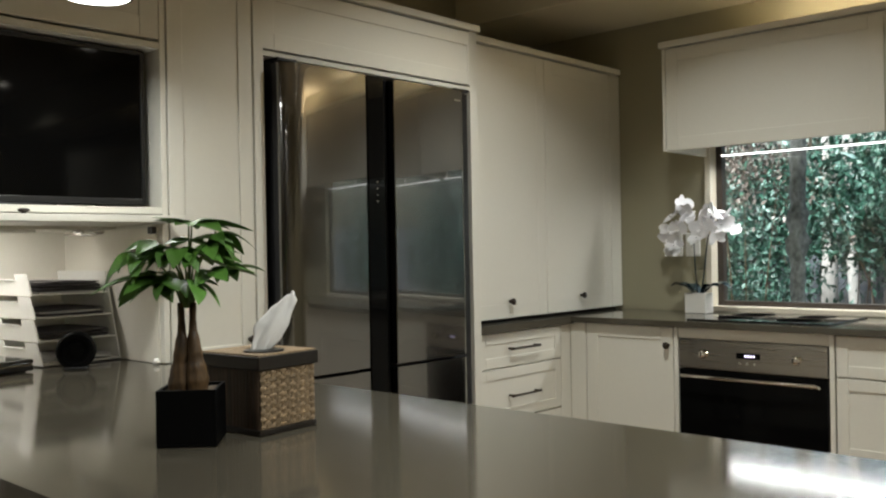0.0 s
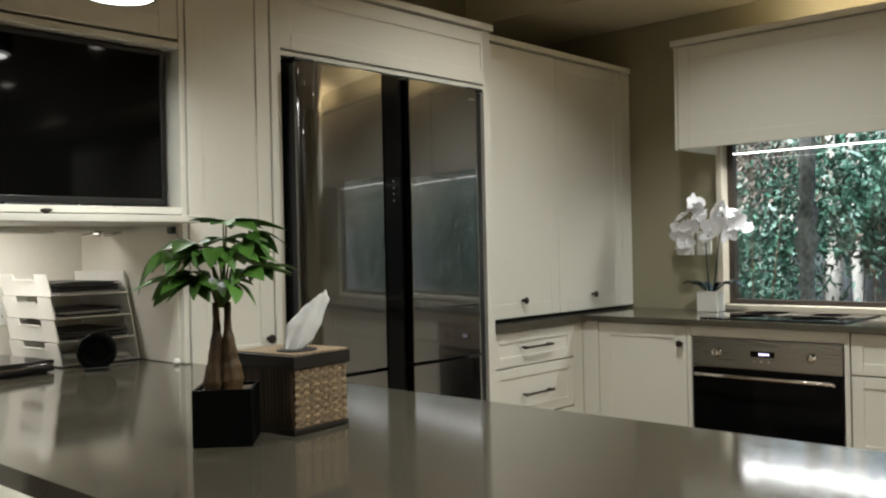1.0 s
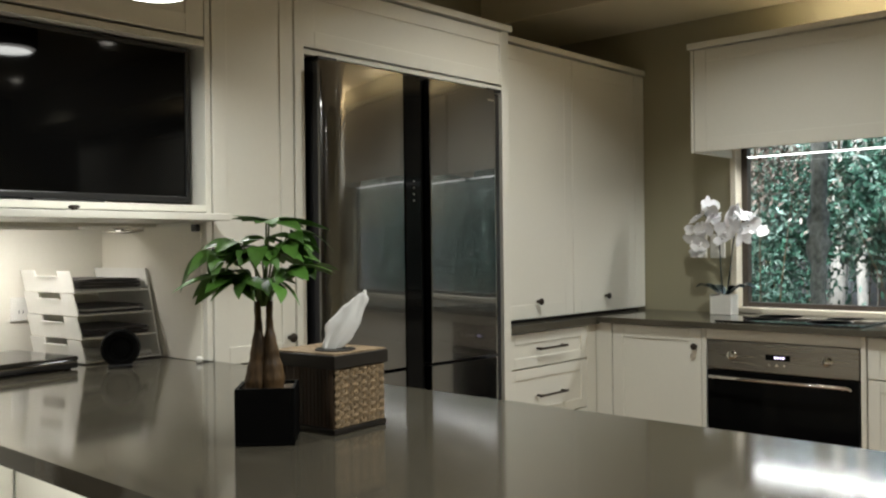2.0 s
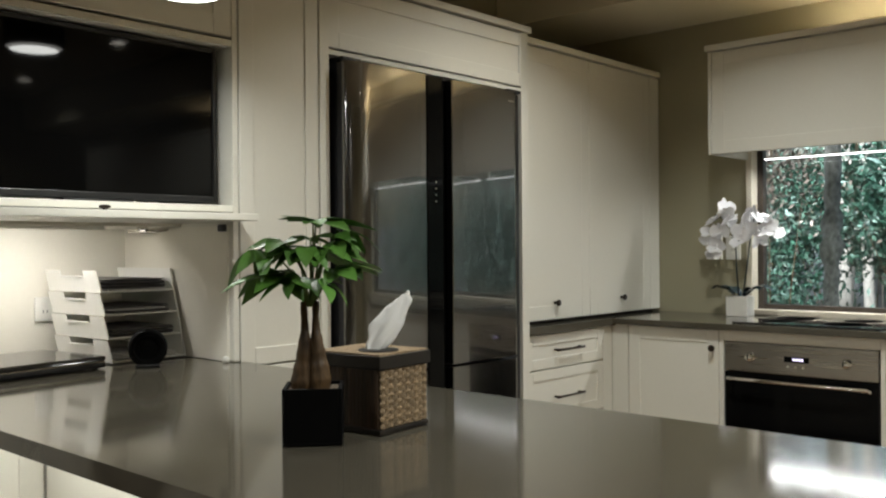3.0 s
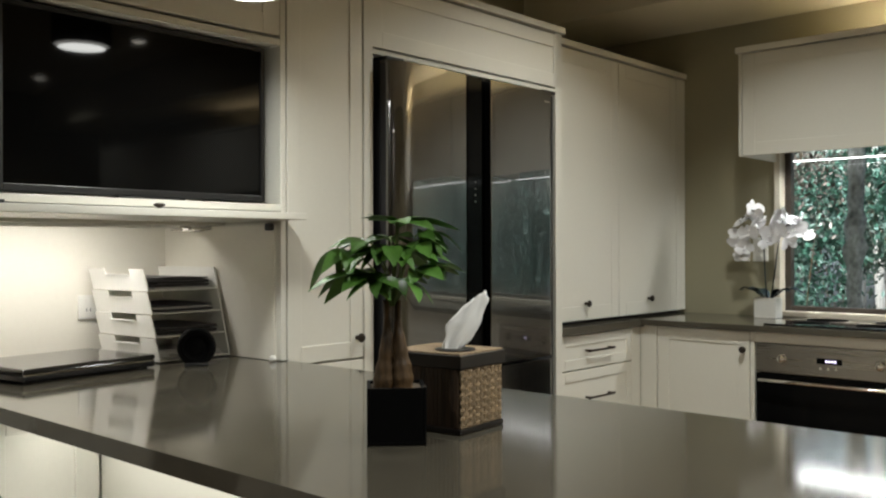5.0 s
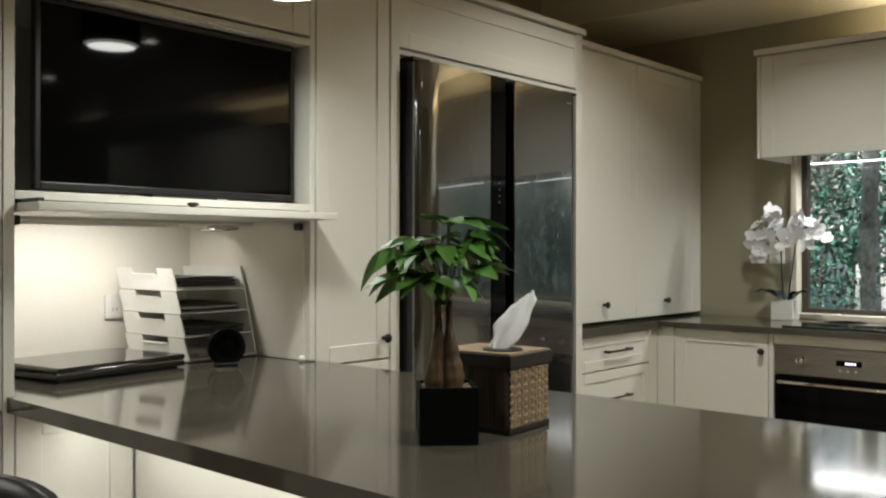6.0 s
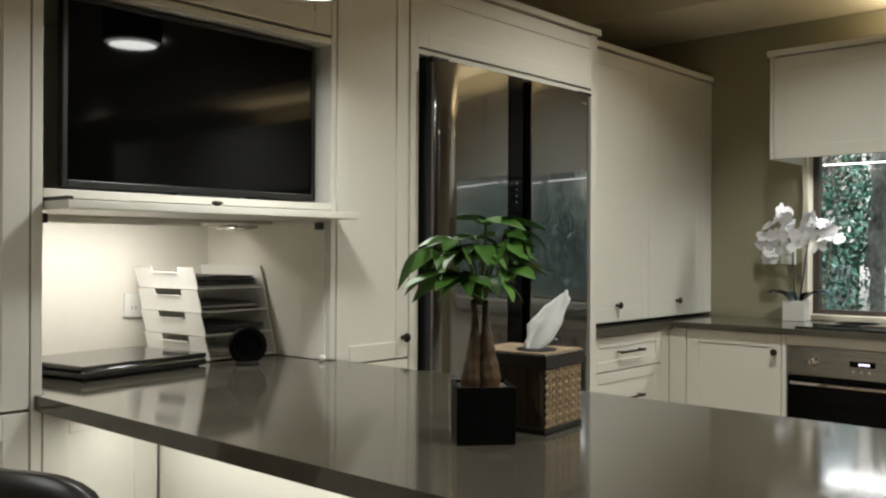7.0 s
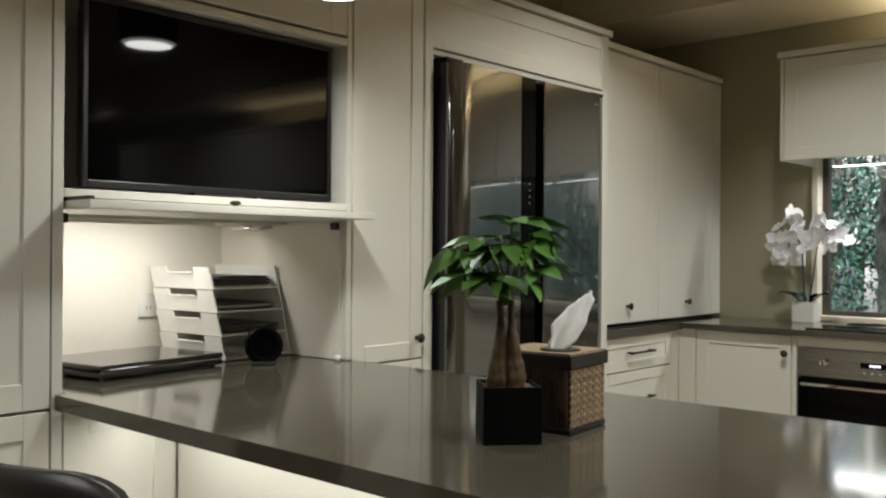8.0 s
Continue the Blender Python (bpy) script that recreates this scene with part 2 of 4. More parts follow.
def bar_handle(parent, face, y0, y1, z):
    bm = tube([(face, y0 + 0.012, z), (face + 0.024, y0 + 0.012, z)], 0.005, 8)
    for src in (tube([(face, y1 - 0.012, z), (face + 0.024, y1 - 0.012, z)], 0.005, 8),
                tube([(face + 0.024, y0, z), (face + 0.026, y0 + 0.02, z), (face + 0.027, (y0 + y1) / 2, z), (face + 0.026, y1 - 0.02, z), (face + 0.024, y1, z)], [0.0065, 0.0055, 0.0048, 0.0055, 0.0065], 8)):
        me = bpy.data.meshes.new("join")
        src.to_mesh(me)
        src.free()
        bm.from_mesh(me)
        bpy.data.meshes.remove(me)
    return part("handle", bm, BRONZE, parent, "dark bronze bar handle", True)


def structure(name, bm, mat, label, category):
    return tagged(finish(name, bm, mat), label, category, kind="structure")


# ---- structure ----
WX = -0.62
structure("floor", box((WX - 0.2, -8.1, -0.10), (6.1, 0.15, 0)), FLOOR, "brown timber board floor of the kitchen", "floor")
structure("wall_west", box((WX - 0.15, -8.1, 0), (WX, 0.15, 2.75)), WALL, "khaki painted wall behind the tall cabinets", "wall")
structure("wall_east", box((6.0, -8.0, 0), (6.15, 0.15, 2.75)), WALL, "khaki painted wall closing the room", "wall")
structure("wall_south", box((WX, -8.15, 0), (6.0, -8.0, 2.75)), WALL, "khaki painted wall closing the room", "wall")
WIN = (0.405, 2.55, 0.925, 1.72)
wall_n = bmesh.new()
add_box(wall_n, (WX, 0, 0), (WIN[0], 0.15, 2.75))
add_box(wall_n, (WIN[1], 0, 0), (6.0, 0.15, 2.75))
add_box(wall_n, (WIN[0], 0, 0), (WIN[1], 0.15, WIN[2]))
add_box(wall_n, (WIN[0], 0, WIN[3]), (WIN[1], 0.15, 2.75))
structure("wall_north", wall_n, WALL, "khaki painted wall with a wide low window over the bench", "wall")
structure("ceiling", box((WX, -8.0, MAIN_CEILING), (6.0, -0.60, MAIN_CEILING + 0.1)), CEIL, "pale painted plaster ceiling", "ceiling")
structure("bulkhead", box((WX, -0.60, LOW_CEILING), (6.0, 0, MAIN_CEILING + 0.1), 0.002), CEIL, "lowered plaster bulkhead over the window bench", "bulkhead")

win = thing("window_1", "wide fixed window with dark bronze frame and cream reveal", "window", kind="structure")
for lo, hi in (((WIN[0], 0.055, WIN[2]), (WIN[0] + 0.032, 0.10, WIN[3])), ((WIN[1] - 0.032, 0.055, WIN[2]), (WIN[1], 0.10, WIN[3])),
               ((WIN[0] + 0.032, 0.055, WIN[2]), (WIN[1] - 0.032, 0.10, WIN[2] + 0.028)), ((WIN[0] + 0.032, 0.055, WIN[3] - 0.03), (WIN[1] - 0.032, 0.10, WIN[3]))):
    part("window_frame", box(lo, hi, 0.003), FRAME_BROWN, win)
pane = part("pane", box((WIN[0] + 0.028, 0.076, WIN[2] + 0.024), (WIN[1] - 0.028, 0.081, WIN[3] - 0.026)), GLASS, win, "clear glass pane")
pane.visible_shadow = False
part("window_sill", box((WIN[0] - 0.012, -0.012, WIN[2] - 0.018), (WIN[1], 0.054, WIN[2] + 0.006), 0.003), SILL, win, "cream painted sill")
part("reveal", box((WIN[0] - 0.022, -0.010, WIN[2] + 0.008), (WIN[0] + 0.006, 0.054, WIN[3]), 0.002), SILL, win, "cream painted side reveal")

# ---- wall of tall cabinets on the west side ----
def cabinet(name, label, category="cabinet"):
    return thing(name, label, category)


# tall pantry beside the television unit
pantry = cabinet("pantry_cabinet", "tall cream shaker pantry cabinet with a drawer below its door")
part("body", box((WX, -4.60, 0.0), (-0.022, -3.424, 2.075), 0.001), CREAM, pantry)
part("door", shaker(0.0, -4.02, -3.424, 0.876, 2.06, "x"), CREAM, pantry, "cream shaker door")
part("door", shaker(0.0, -4.60, -4.024, 0.876, 2.06, "x"), CREAM, pantry, "cream shaker door")
part("drawer", shaker(0.0, -4.02, -3.424, 0.60, 0.870, "x", rail=0.055), CREAM, pantry, "cream shaker drawer front")
part("drawer", shaker(0.0, -4.60, -4.024, 0.60, 0.870, "x", rail=0.055), CREAM, pantry, "cream shaker drawer front")
part("lower_door", shaker(0.0, -4.02, -3.424, 0.12, 0.594, "x"), CREAM, pantry, "cream shaker door")
part("lower_door", shaker(0.0, -4.60, -4.024, 0.12, 0.594, "x"), CREAM, pantry, "cream shaker door")
part("cornice", box((WX, -4.60, 2.078), (0.012, -3.424, 2.10), 0.003), CREAM, pantry)

# television unit: niche for the screen above an open bench nook
NY0, NY1 = -3.396, -2.572
tvu = cabinet("television_cabinet", "cream cabinet with a television niche above a lit bench nook")
part("side_panel", box((WX, -3.420, 0.0), (0.0, NY0, 2.075), 0.0015), CREAM, tvu)
part("side_panel", box((WX, NY1, 0.907), (0.0, NY1 + 0.018, 2.075), 0.0015), CREAM, tvu)
part("back_panel", box((WX + 0.002, NY0, 0.907), (WX + 0.018, NY1, 1.80), 0), INSIDE, tvu)
part("nook_lining", box((WX + 0.018, NY1 - 0.006, 0.907), (-0.022, NY1, 1.295), 0), INSIDE, tvu)
part("nook_lining", box((WX + 0.018, NY0, 0.907), (-0.022, NY0 + 0.006, 1.295), 0), INSIDE, tvu)
part("shelf", box((-0.40, NY0, 1.333), (0.0, NY1, 1.352), 0.0015), CREAM, tvu)
part("nook_top", box((WX + 0.018, NY0, 1.297), (-0.272, NY1, 1.312), 0), INSIDE, tvu)
part("niche_back", box((-0.42, NY0, 1.352), (-0.40, NY1, 1.81), 0), CREAM, tvu)
part("niche_top", box((-0.40, NY0, 1.804), (-0.002, NY1, 1.823), 0.001), CREAM, tvu)
part("upper_door", shaker(0.0, NY0 + 0.002, NY1 - 0.002, 1.831, 2.070, "x"), CREAM, tvu, "cream shaker lift-up door")
part("cornice", box((WX, -3.420, 2.078), (0.012, NY1 + 0.018, 2.10), 0.003), CREAM, tvu)
flap = part("flap_door", box((-0.27, NY0 + 0.006, 1.306), (0.105, NY1 + 0.012, 1.325), 0.002), CREAM, tvu, "cream lift-up flap standing open")
part("knob", lathe([(0.007, 0), (0.0055, 0.004), (0.010, 0.007), (0.0145, 0.010), (0.0145, 0.013), (0.009, 0.016)], (0.035, -2.975, 1.325), "z", 18), BRONZE, flap, "dark bronze round knob", True)
for hy in (NY0 + 0.003, NY1 - 0.025):
    part("hinge", box((-0.050, hy + 0.004, 1.278), (-0.022, hy + 0.020, 1.299), 0.004), BLACK_PLASTIC, tvu, "black flap stay")
part("hinge_arm", box((-0.02, NY0 + 0.008, 1.3245), (0.095, NY0 + 0.022, 1.3335), 0.001), DARK_GREY, tvu, "grey metal flap stay")
puck = part("nook_light", lathe([(0.016, 0), (0.018, -0.003), (0.016, -0.007), (0.010, -0.009)], (-0.40, -2.628, 1.297), "z", 20), CHROME, tvu, "small chrome puck light", True)
part("diffuser", lathe([(0.009, 0), (0.009, -0.0006)], (-0.40, -2.628, 1.2876), "z", 20), LED, puck)
part("stay_arm", tube([(-0.33, -2.582, 1.289), (-0.37, -2.60, 1.285), (-0.43, -2.66, 1.284)], [0.004, 0.006, 0.003], 8), CHROME, tvu, "slim steel stay", True)
part("light_strip", box((-0.338, -3.31, 1.2880), (-0.326, -2.79, 1.2968), 0.001), WHITE_PLASTIC, tvu, "slim light strip at the back of the nook")
tv = thing("television", "black flat screen television set into the niche", "television")
TY0, TY1, TZ0, TZ1 = -3.337, -2.601, 1.360, 1.797
part("back_shell", box((-0.11, TY0 + 0.02, TZ0 + 0.02), (-0.059, TY1 - 0.02, TZ1 - 0.02), 0.008), BLACK_PLASTIC, tv)
bez = bmesh.new()
for lo, hi in (((-0.058, TY0, TZ0), (-0.034, TY0 + 0.012, TZ1)), ((-0.058, TY1 - 0.012, TZ0), (-0.034, TY1, TZ1)),
               ((-0.058, TY0 + 0.012, TZ0), (-0.034, TY1 - 0.012, TZ0 + 0.017)), ((-0.058, TY0 + 0.012, TZ1 - 0.012), (-0.034, TY1 - 0.012, TZ1))):
    add_box(bez, lo, hi, 0.002)
part("bezel", bez, BLACK_PLASTIC, tv, "black plastic bezel")
part("screen", box((-0.058, TY0 + 0.011, TZ0 + 0.016), (-0.040, TY1 - 0.011, TZ1 - 0.011)), SCREEN, tv, "switched off glossy screen")
part("stand", box((-0.18, -3.05, 1.3525), (-0.03, -2.86, TZ0 - 0.001), 0.002), BLACK_PLASTIC, tv)

# narrow tall cabinet between television and fridge
nar = cabinet("narrow_cabinet", "narrow tall cream shaker cabinet beside the fridge")
part("body", box((WX, -2.552, 0.0), (-0.022, -2.252, 2.075), 0.001), CREAM, nar)
d = part("door", shaker(0.0, -2.548, -2.256, 0.890, 2.068, "x", rail=0.05), CREAM, nar, "cream shaker door")
knob(d, (0.0, -2.281, 0.952), "x")
part("drawer", shaker(0.0, -2.548, -2.256, 0.60, 0.884, "x", rail=0.05), CREAM, nar, "cream shaker drawer front")
part("lower_door", shaker(0.0, -2.548, -2.256, 0.12, 0.594, "x", rail=0.05), CREAM, nar, "cream shaker door")
part("cornice", box((WX, -2.552, 2.078), (0.012, -2.252, 2.10), 0.003), CREAM, nar)

# fridge housing
FY0, FY1 = -2.212, -1.222
fh = cabinet("fridge_housing", "cream cabinet housing with a lift-up door above the fridge")
part("side_panel", box((WX, -2.250, 0.0), (0.002, FY0, 2.075), 0.0015), CREAM, fh)
part("side_panel", box((WX, FY1, 0.0), (0.002, -1.178, 2.075), 0.0015), CREAM, fh)
part("top_box", box((WX, FY0, 1.842), (-0.08, FY1, 2.075), 0.001), CREAM, fh)
part("rail", box((-0.022, FY0, 1.838), (0.001, FY1, 1.853), 0.001), CREAM, fh)
part("lift_door", shaker(0.002, -2.222, -1.180, 1.861, 2.069, "x", rail=0.052), CREAM, fh, "cream shaker lift-up door")
part("cornice", box((WX, -2.252, 2.077), (0.014, -1.166, 2.102), 0.003), CREAM, fh)
part("back_panel", box((WX + 0.001, FY0, 0.0), (WX + 0.01, FY1, 1.842), 0), DARK_GREY, fh)


def bowed_door(y0, y1, z0, z1, r_left, r_right, bow=0.004, base=-0.045, depth=0.012):
    """A fridge door with a bowed front and rounded ends."""
    bm = bmesh.new()
    n = 160
    line = []
    for i in range(n + 1):
        s = (i / n) ** 1.8
        y = y0 + (y1 - y0) * s
        x = depth + bow * (1 - (2 * s - 1) ** 2)
        dl, dr = y - y0, y1 - y
        wide = r_left * 2.3 if r_left > 0.02 else r_left
        if r_left and dl < wide:
            x -= r_left * (1 - math.sqrt(max(0, 1 - (1 - dl / wide) ** 2)))
        if r_right and dr < r_right:
            x -= r_right - math.sqrt(max(0, r_right ** 2 - (r_right - dr) ** 2))
        line.append((x, y))
    low = [bm.verts.new((x, y, z0)) for x, y in line] + [bm.verts.new((base, y1, z0)), bm.verts.new((base, y0, z0))]
    up = [bm.verts.new((v.co.x, v.co.y, z1)) for v in low]
    k = len(low)
    for i in range(k):
        bm.faces.new((low[i], low[(i + 1) % k], up[(i + 1) % k], up[i]))
    bm.faces.new(low[::-1])
    bm.faces.new(up)
    return bm


fridge = thing("fridge", "dark stainless steel french-door fridge standing in the cream housing", "fridge")
part("body", box((WX + 0.02, -2.185, 0.03), (0.006, -1.245, 1.822), 0.004), BLACK_PLASTIC, fridge, "black fridge carcass")
for y0, y1, rl, rr in ((-2.189, -1.843, 0.036, 0.004), (-1.714, -1.340, 0.004, 0.022)):
    for kind, z0, z1 in (("door", 0.821, 1.814), ("drawer", 0.06, 0.809)):
        front = part(kind, bowed_door(y0, y1, z0, z1, rl, rr, base=0.036, depth=0.073), STEEL, fridge, "dark brushed steel front")
        part("door_edge", box((0.009, y0 + 0.001, z0 + 0.002), (0.0355, y1 - 0.001, z1 - 0.002), 0.002), DARK_GREY, front, "dark grey door edge")
part("centre_column", box((0.008, -1.840, 0.06), (0.072, -1.760, 1.814), 0.003), BLACK_GLASS, fridge, "black glass control strip")
part("handle_recess", box((0.008, -1.757, 0.06), (0.040, -1.717, 1.814), 0.002), POT_BLACK, fridge, "black handle recess")
for k in range(4):
    part("touch_key", lathe([(0.003, 0), (0.003, 0.0006)], (0.0721, -1.797, 1.452 - 0.022 * k), "x", 12), OVEN_STEEL, fridge)
part("badge", box((0.0745, -1.400, 1.772), (0.0762, -1.365, 1.779), 0), CHROME, fridge)
part("hinge_cover", box((-0.12, -2.18, 1.8225), (0.03, -2.10, 1.834), 0.003), BLACK_PLASTIC, fridge)
part("hinge_cover", box((-0.12, -1.34, 1.8225), (0.03, -1.26, 1.834), 0.003), BLACK_PLASTIC, fridge)
for fy in (-2.1, -1.34):
    part("foot", lathe([(0.025, 0.0), (0.025, 0.03)], (-0.12, fy, 0.0), "z", 16), BLACK_PLASTIC, fridge)

# appliance cupboard standing on the bench
app = cabinet("bench_cupboard", "tall cream cupboard with two shaker lift doors standing on the bench")
part("body", box((WX, -1.176, 0.932), (-0.15, -0.004, 2.062), 0.001), CREAM, app)
# Dark grey strip puts the shadow line between cupboard and bench into colour.
part("plinth", box((WX, -1.176, 0.9075), (-0.11, -0.004, 0.930), 0), DARK_GREY, app, "dark grey strip colouring in the shadow line under the doors")
for y0, y1, ky in ((-1.172, -0.634, -0.899), (-0.630, -0.098, -0.365)):
    d = part("door", shaker(-0.069, y0, y1, 0.919, 2.056, "x", rail=0.06, depth=0.0014), CREAM, app, "cream shaker lift door")
    knob(d, (-0.069, ky - 0.006, 0.989), "x")
part("stile", box((-0.092, -0.094, 0.919), (-0.069, -0.004, 2.058), 0.0015), CREAM, app)
part("cornice", box((WX, -1.164, 2.064), (-0.058, -0.003, 2.090), 0.003), CREAM, app)

# ---- stone bench and base cabinets ----
bench = thing("benchtop", "taupe polished stone benchtop along the window wall", "benchtop")
part("side_slab", box((WX + 0.002, -1.176, 0.871), (0.0, -0.003, 0.905), 0.002), STONE, bench)
part("window_slab", box((0.0003, -0.556, 0.880), (3.2, -0.003, 0.905), 0.002), STONE, bench)

bd = cabinet("drawer_cabinet", "cream base cabinet with three shaker drawers under the bench")
part("body", box((WX + 0.004, -1.176, 0.12), (-0.040, -0.560, 0.870), 0.001), CREAM, bd)
part("toe_kick", box((WX + 0.004, -1.176, 0.0), (-0.09, -0.560, 0.119), 0), DARK_GREY, bd)
for z0, z1, hz in ((0.726, 0.866, 0.800), (0.510, 0.720, 0.605), (0.125, 0.504, 0.42)):
    d = part("drawer", shaker(-0.018, -1.172, -0.612, z0, z1, "x", rail=0.042), CREAM, bd, "cream shaker drawer front")
    bar_handle(d, -0.018, -0.992, -0.795, hz)
part("filler", box((-0.040, -0.608, 0.125), (-0.019, -0.533, 0.869), 0.0015), CREAM, bd)

bc = cabinet("corner_cabinet", "cream base cabinet with one shaker door beside the oven")
part("body", box((-0.018, -0.508, 0.12), (0.512, -0.005, 0.879), 0.001), CREAM, bc)
part("toe_kick", box((-0.018, -0.46, 0.0), (0.512, -0.005, 0.119), 0), DARK_GREY, bc)
part("filler", box((-0.0185, -0.5325, 0.125), (0.062, -0.509, 0.879), 0.0015), CREAM, bc)
d = part("door", shaker(-0.53, 0.066, 0.490, 0.125, 0.876, "y", rail=0.055, out=-1), CREAM, bc, "cream shaker door")
knob(d, (0.467, -0.53, 0.801), "y")
part("stile", box((0.494, -0.531, 0.125), (0.512, -0.509, 0.879), 0.001), CREAM, bc)

oh = cabinet("oven_housing", "cream cabinet housing around the built-in oven")
part("top_rail", box((0.514, -0.531, 0.836), (1.122, -0.40, 0.879), 0.001), CREAM, oh)
part("side_panel", box((1.122, -0.531, 0.0), (1.140, -0.005, 0.879), 0.001), CREAM, oh)
part("back_panel", box((0.514, -0.02, 0.0), (1.122, -0.005, 0.835), 0), CREAM, oh)
part("bottom_panel", box((0.514, -0.50, 0.0), (1.122, -0.021, 0.225), 0.001), CREAM, oh)

oven = thing("oven", "stainless steel and black glass built-in oven under the cooktop", "oven")
part("body", box((0.522, -0.50, 0.228), (1.114, -0.03, 0.830), 0.002), BLACK_PLASTIC, oven)
part("control_panel", box((0.519, -0.534, 0.716), (1.116, -0.501, 0.832), 0.002), OVEN_STEEL, oven, "brushed steel control panel")
part("door", box((0.519, -0.536, 0.232), (1.116, -0.501, 0.711), 0.003), BLACK_GLASS, oven, "black glass oven door")
hb = part("handle", tube([(0.545, -0.573, 0.688), (0.70, -0.577, 0.688), (0.93, -0.577, 0.688), (1.085, -0.573, 0.688), (1.092, -0.566, 0.684), (1.092, -0.545, 0.676)], 0.0068, 12), CHROME, oven, "polished steel bar handle", True)
for hx in (0.560, 1.070):
    part("bracket", tube([(hx, -0.536, 0.680), (hx, -0.574, 0.686)], 0.007, 10), CHROME, hb, "", True)
for dx in (0.628, 1.004):
    dial = part("dial", lathe([(0.021, 0), (0.021, -0.004), (0.016, -0.006), (0.015, -0.022), (0.012, -0.024)], (dx, -0.534, 0.776), "y", 24), CHROME, oven, "round steel dial", True)
    part("marker", box((dx - 0.0012, -0.5588, 0.778), (dx + 0.0012, -0.5575, 0.790)), BLACK_PLASTIC, dial)
dp = part("display", box((0.765, -0.5352, 0.766), (0.862, -0.5342, 0.789), 0), BLACK_GLASS, oven, "black clock display")
for k in range(4):
    part("digit", box((0.800 + 0.011 * k, -0.5358, 0.773), (0.807 + 0.011 * k, -0.5353, 0.782)), DISPLAY, dp, "lit clock segment")
for k in range(3):
    part("button", lathe([(0.005, 0), (0.005, -0.002)], (0.78 + 0.03 * k, -0.534, 0.748), "y", 12), CHROME, oven)

dc = cabinet("drawer_cabinet", "cream base cabinet with shaker drawers beside the oven")
part("body", box((1.142, -0.508, 0.12), (2.0, -0.005, 0.879), 0.001), CREAM, dc)
part("toe_kick", box((1.142, -0.46, 0.0), (2.0, -0.005, 0.119), 0), DARK_GREY, dc)
for z0, z1 in ((0.726, 0.876), (0.428, 0.720), (0.125, 0.422)):
    d = part("drawer", shaker(-0.53, 1.146, 1.996, z0, z1, "y", rail=0.042, out=-1), CREAM, dc, "cream shaker drawer front")
ec = cabinet("end_cabinet", "cream base cabinet with shaker doors at the bench end")
part("body", box((2.004, -0.508, 0.12), (3.2, -0.005, 0.879), 0.001), CREAM, ec)
part("toe_kick", box((2.004, -0.46, 0.0), (3.2, -0.005, 0.119), 0), DARK_GREY, ec)
for x0, x1 in ((2.008, 2.598), (2.602, 3.196)):
    part("door", shaker(-0.53, x0, x1, 0.125, 0.876, "y", out=-1), CREAM, ec, "cream shaker door")

hob = thing("cooktop", "black glass ceramic cooktop let into the stone bench", "cooktop")
part("glass_plate", box((0.530, -0.490, 0.9055), (1.110, -0.060, 0.9115), 0.002), HOB_GLASS, hob)
for cx, cy, cr in ((0.68, -0.36, 0.075), (0.68, -0.17, 0.09), (0.95, -0.36, 0.09), (0.95, -0.17, 0.075)):
    part("zone_ring", lathe([(cr, 0), (cr, 0.0003), (cr - 0.002, 0.0003), (cr - 0.002, 0)], (cx, cy, 0.9116), "z", 36), DARK_GREY, hob, "printed cooking zone ring")

HY, HZ0, HZ1 = -0.387, 1.622, 2.064


def overhead_unit(name, label, category, x0, x1, lit=True):
    """A boxed overhead cupboard with a recessed underside and a row of small lights along the wall."""
    unit = thing(name, label, category)
    part("side_panel", box((x0 - 0.011, HY, HZ0), (x0 + 0.004, -0.004, HZ1), 0.0015), CREAM, unit)
    part("side_panel", box((x1, HY, HZ0), (x1 + 0.011, -0.004, HZ1), 0.0015), CREAM, unit)
    part("lift_door", shaker(HY - 0.001, x0 + 0.007, x1 - 0.003, HZ0 + 0.001, HZ1 - 0.002, "y", rail=0.055, depth=0.0025, out=-1), CREAM, unit, "cream shaker lift-up door")
    part("underside", box((x0 + 0.005, HY + 0.024, HZ0 + 0.086), (x1 - 0.001, -0.004, HZ0 + 0.102), 0), WHITE_PLASTIC, unit, "white underside board")
    part("top_board", box((x0 + 0.005, HY + 0.022, HZ1 - 0.018), (x1 - 0.001, -0.004, HZ1 - 0.002), 0), CREAM, unit)
    part("cornice", box((x0 - 0.022, HY - 0.012, 2.068), (x1 + 0.012, -0.003, 2.094), 0.003), CREAM, unit)
    part("light_channel", box((x0 + 0.006, HY + 0.024, HZ0 + 0.040), (x1 - 0.008, HY + 0.036, HZ0 + 0.060), 0.001), CHROME, unit, "slim metal light channel")
    if lit:
        left = max(x0 + 0.02, 0.50)
        bar = part("light_bar", box((left, -0.088, HZ0 - 0.0085), (x1 - 0.02, -0.072, HZ0 - 0.0040), 0.001), WHITE_PLASTIC, unit, "slim white light bar")
        part("diffuser", box((left + 0.004, -0.0872, HZ0 - 0.0110), (x1 - 0.024, -0.0728, HZ0 - 0.0087)), TAPE, bar, "lit strip diffuser")
        for bx in (left + 0.03, (left + x1) / 2, x1 - 0.05):
            part("bracket", box((bx, -0.084, HZ0 - 0.0038), (bx + 0.010, -0.076, HZ0 + 0.0858)), WHITE_PLASTIC, bar)
    return unit


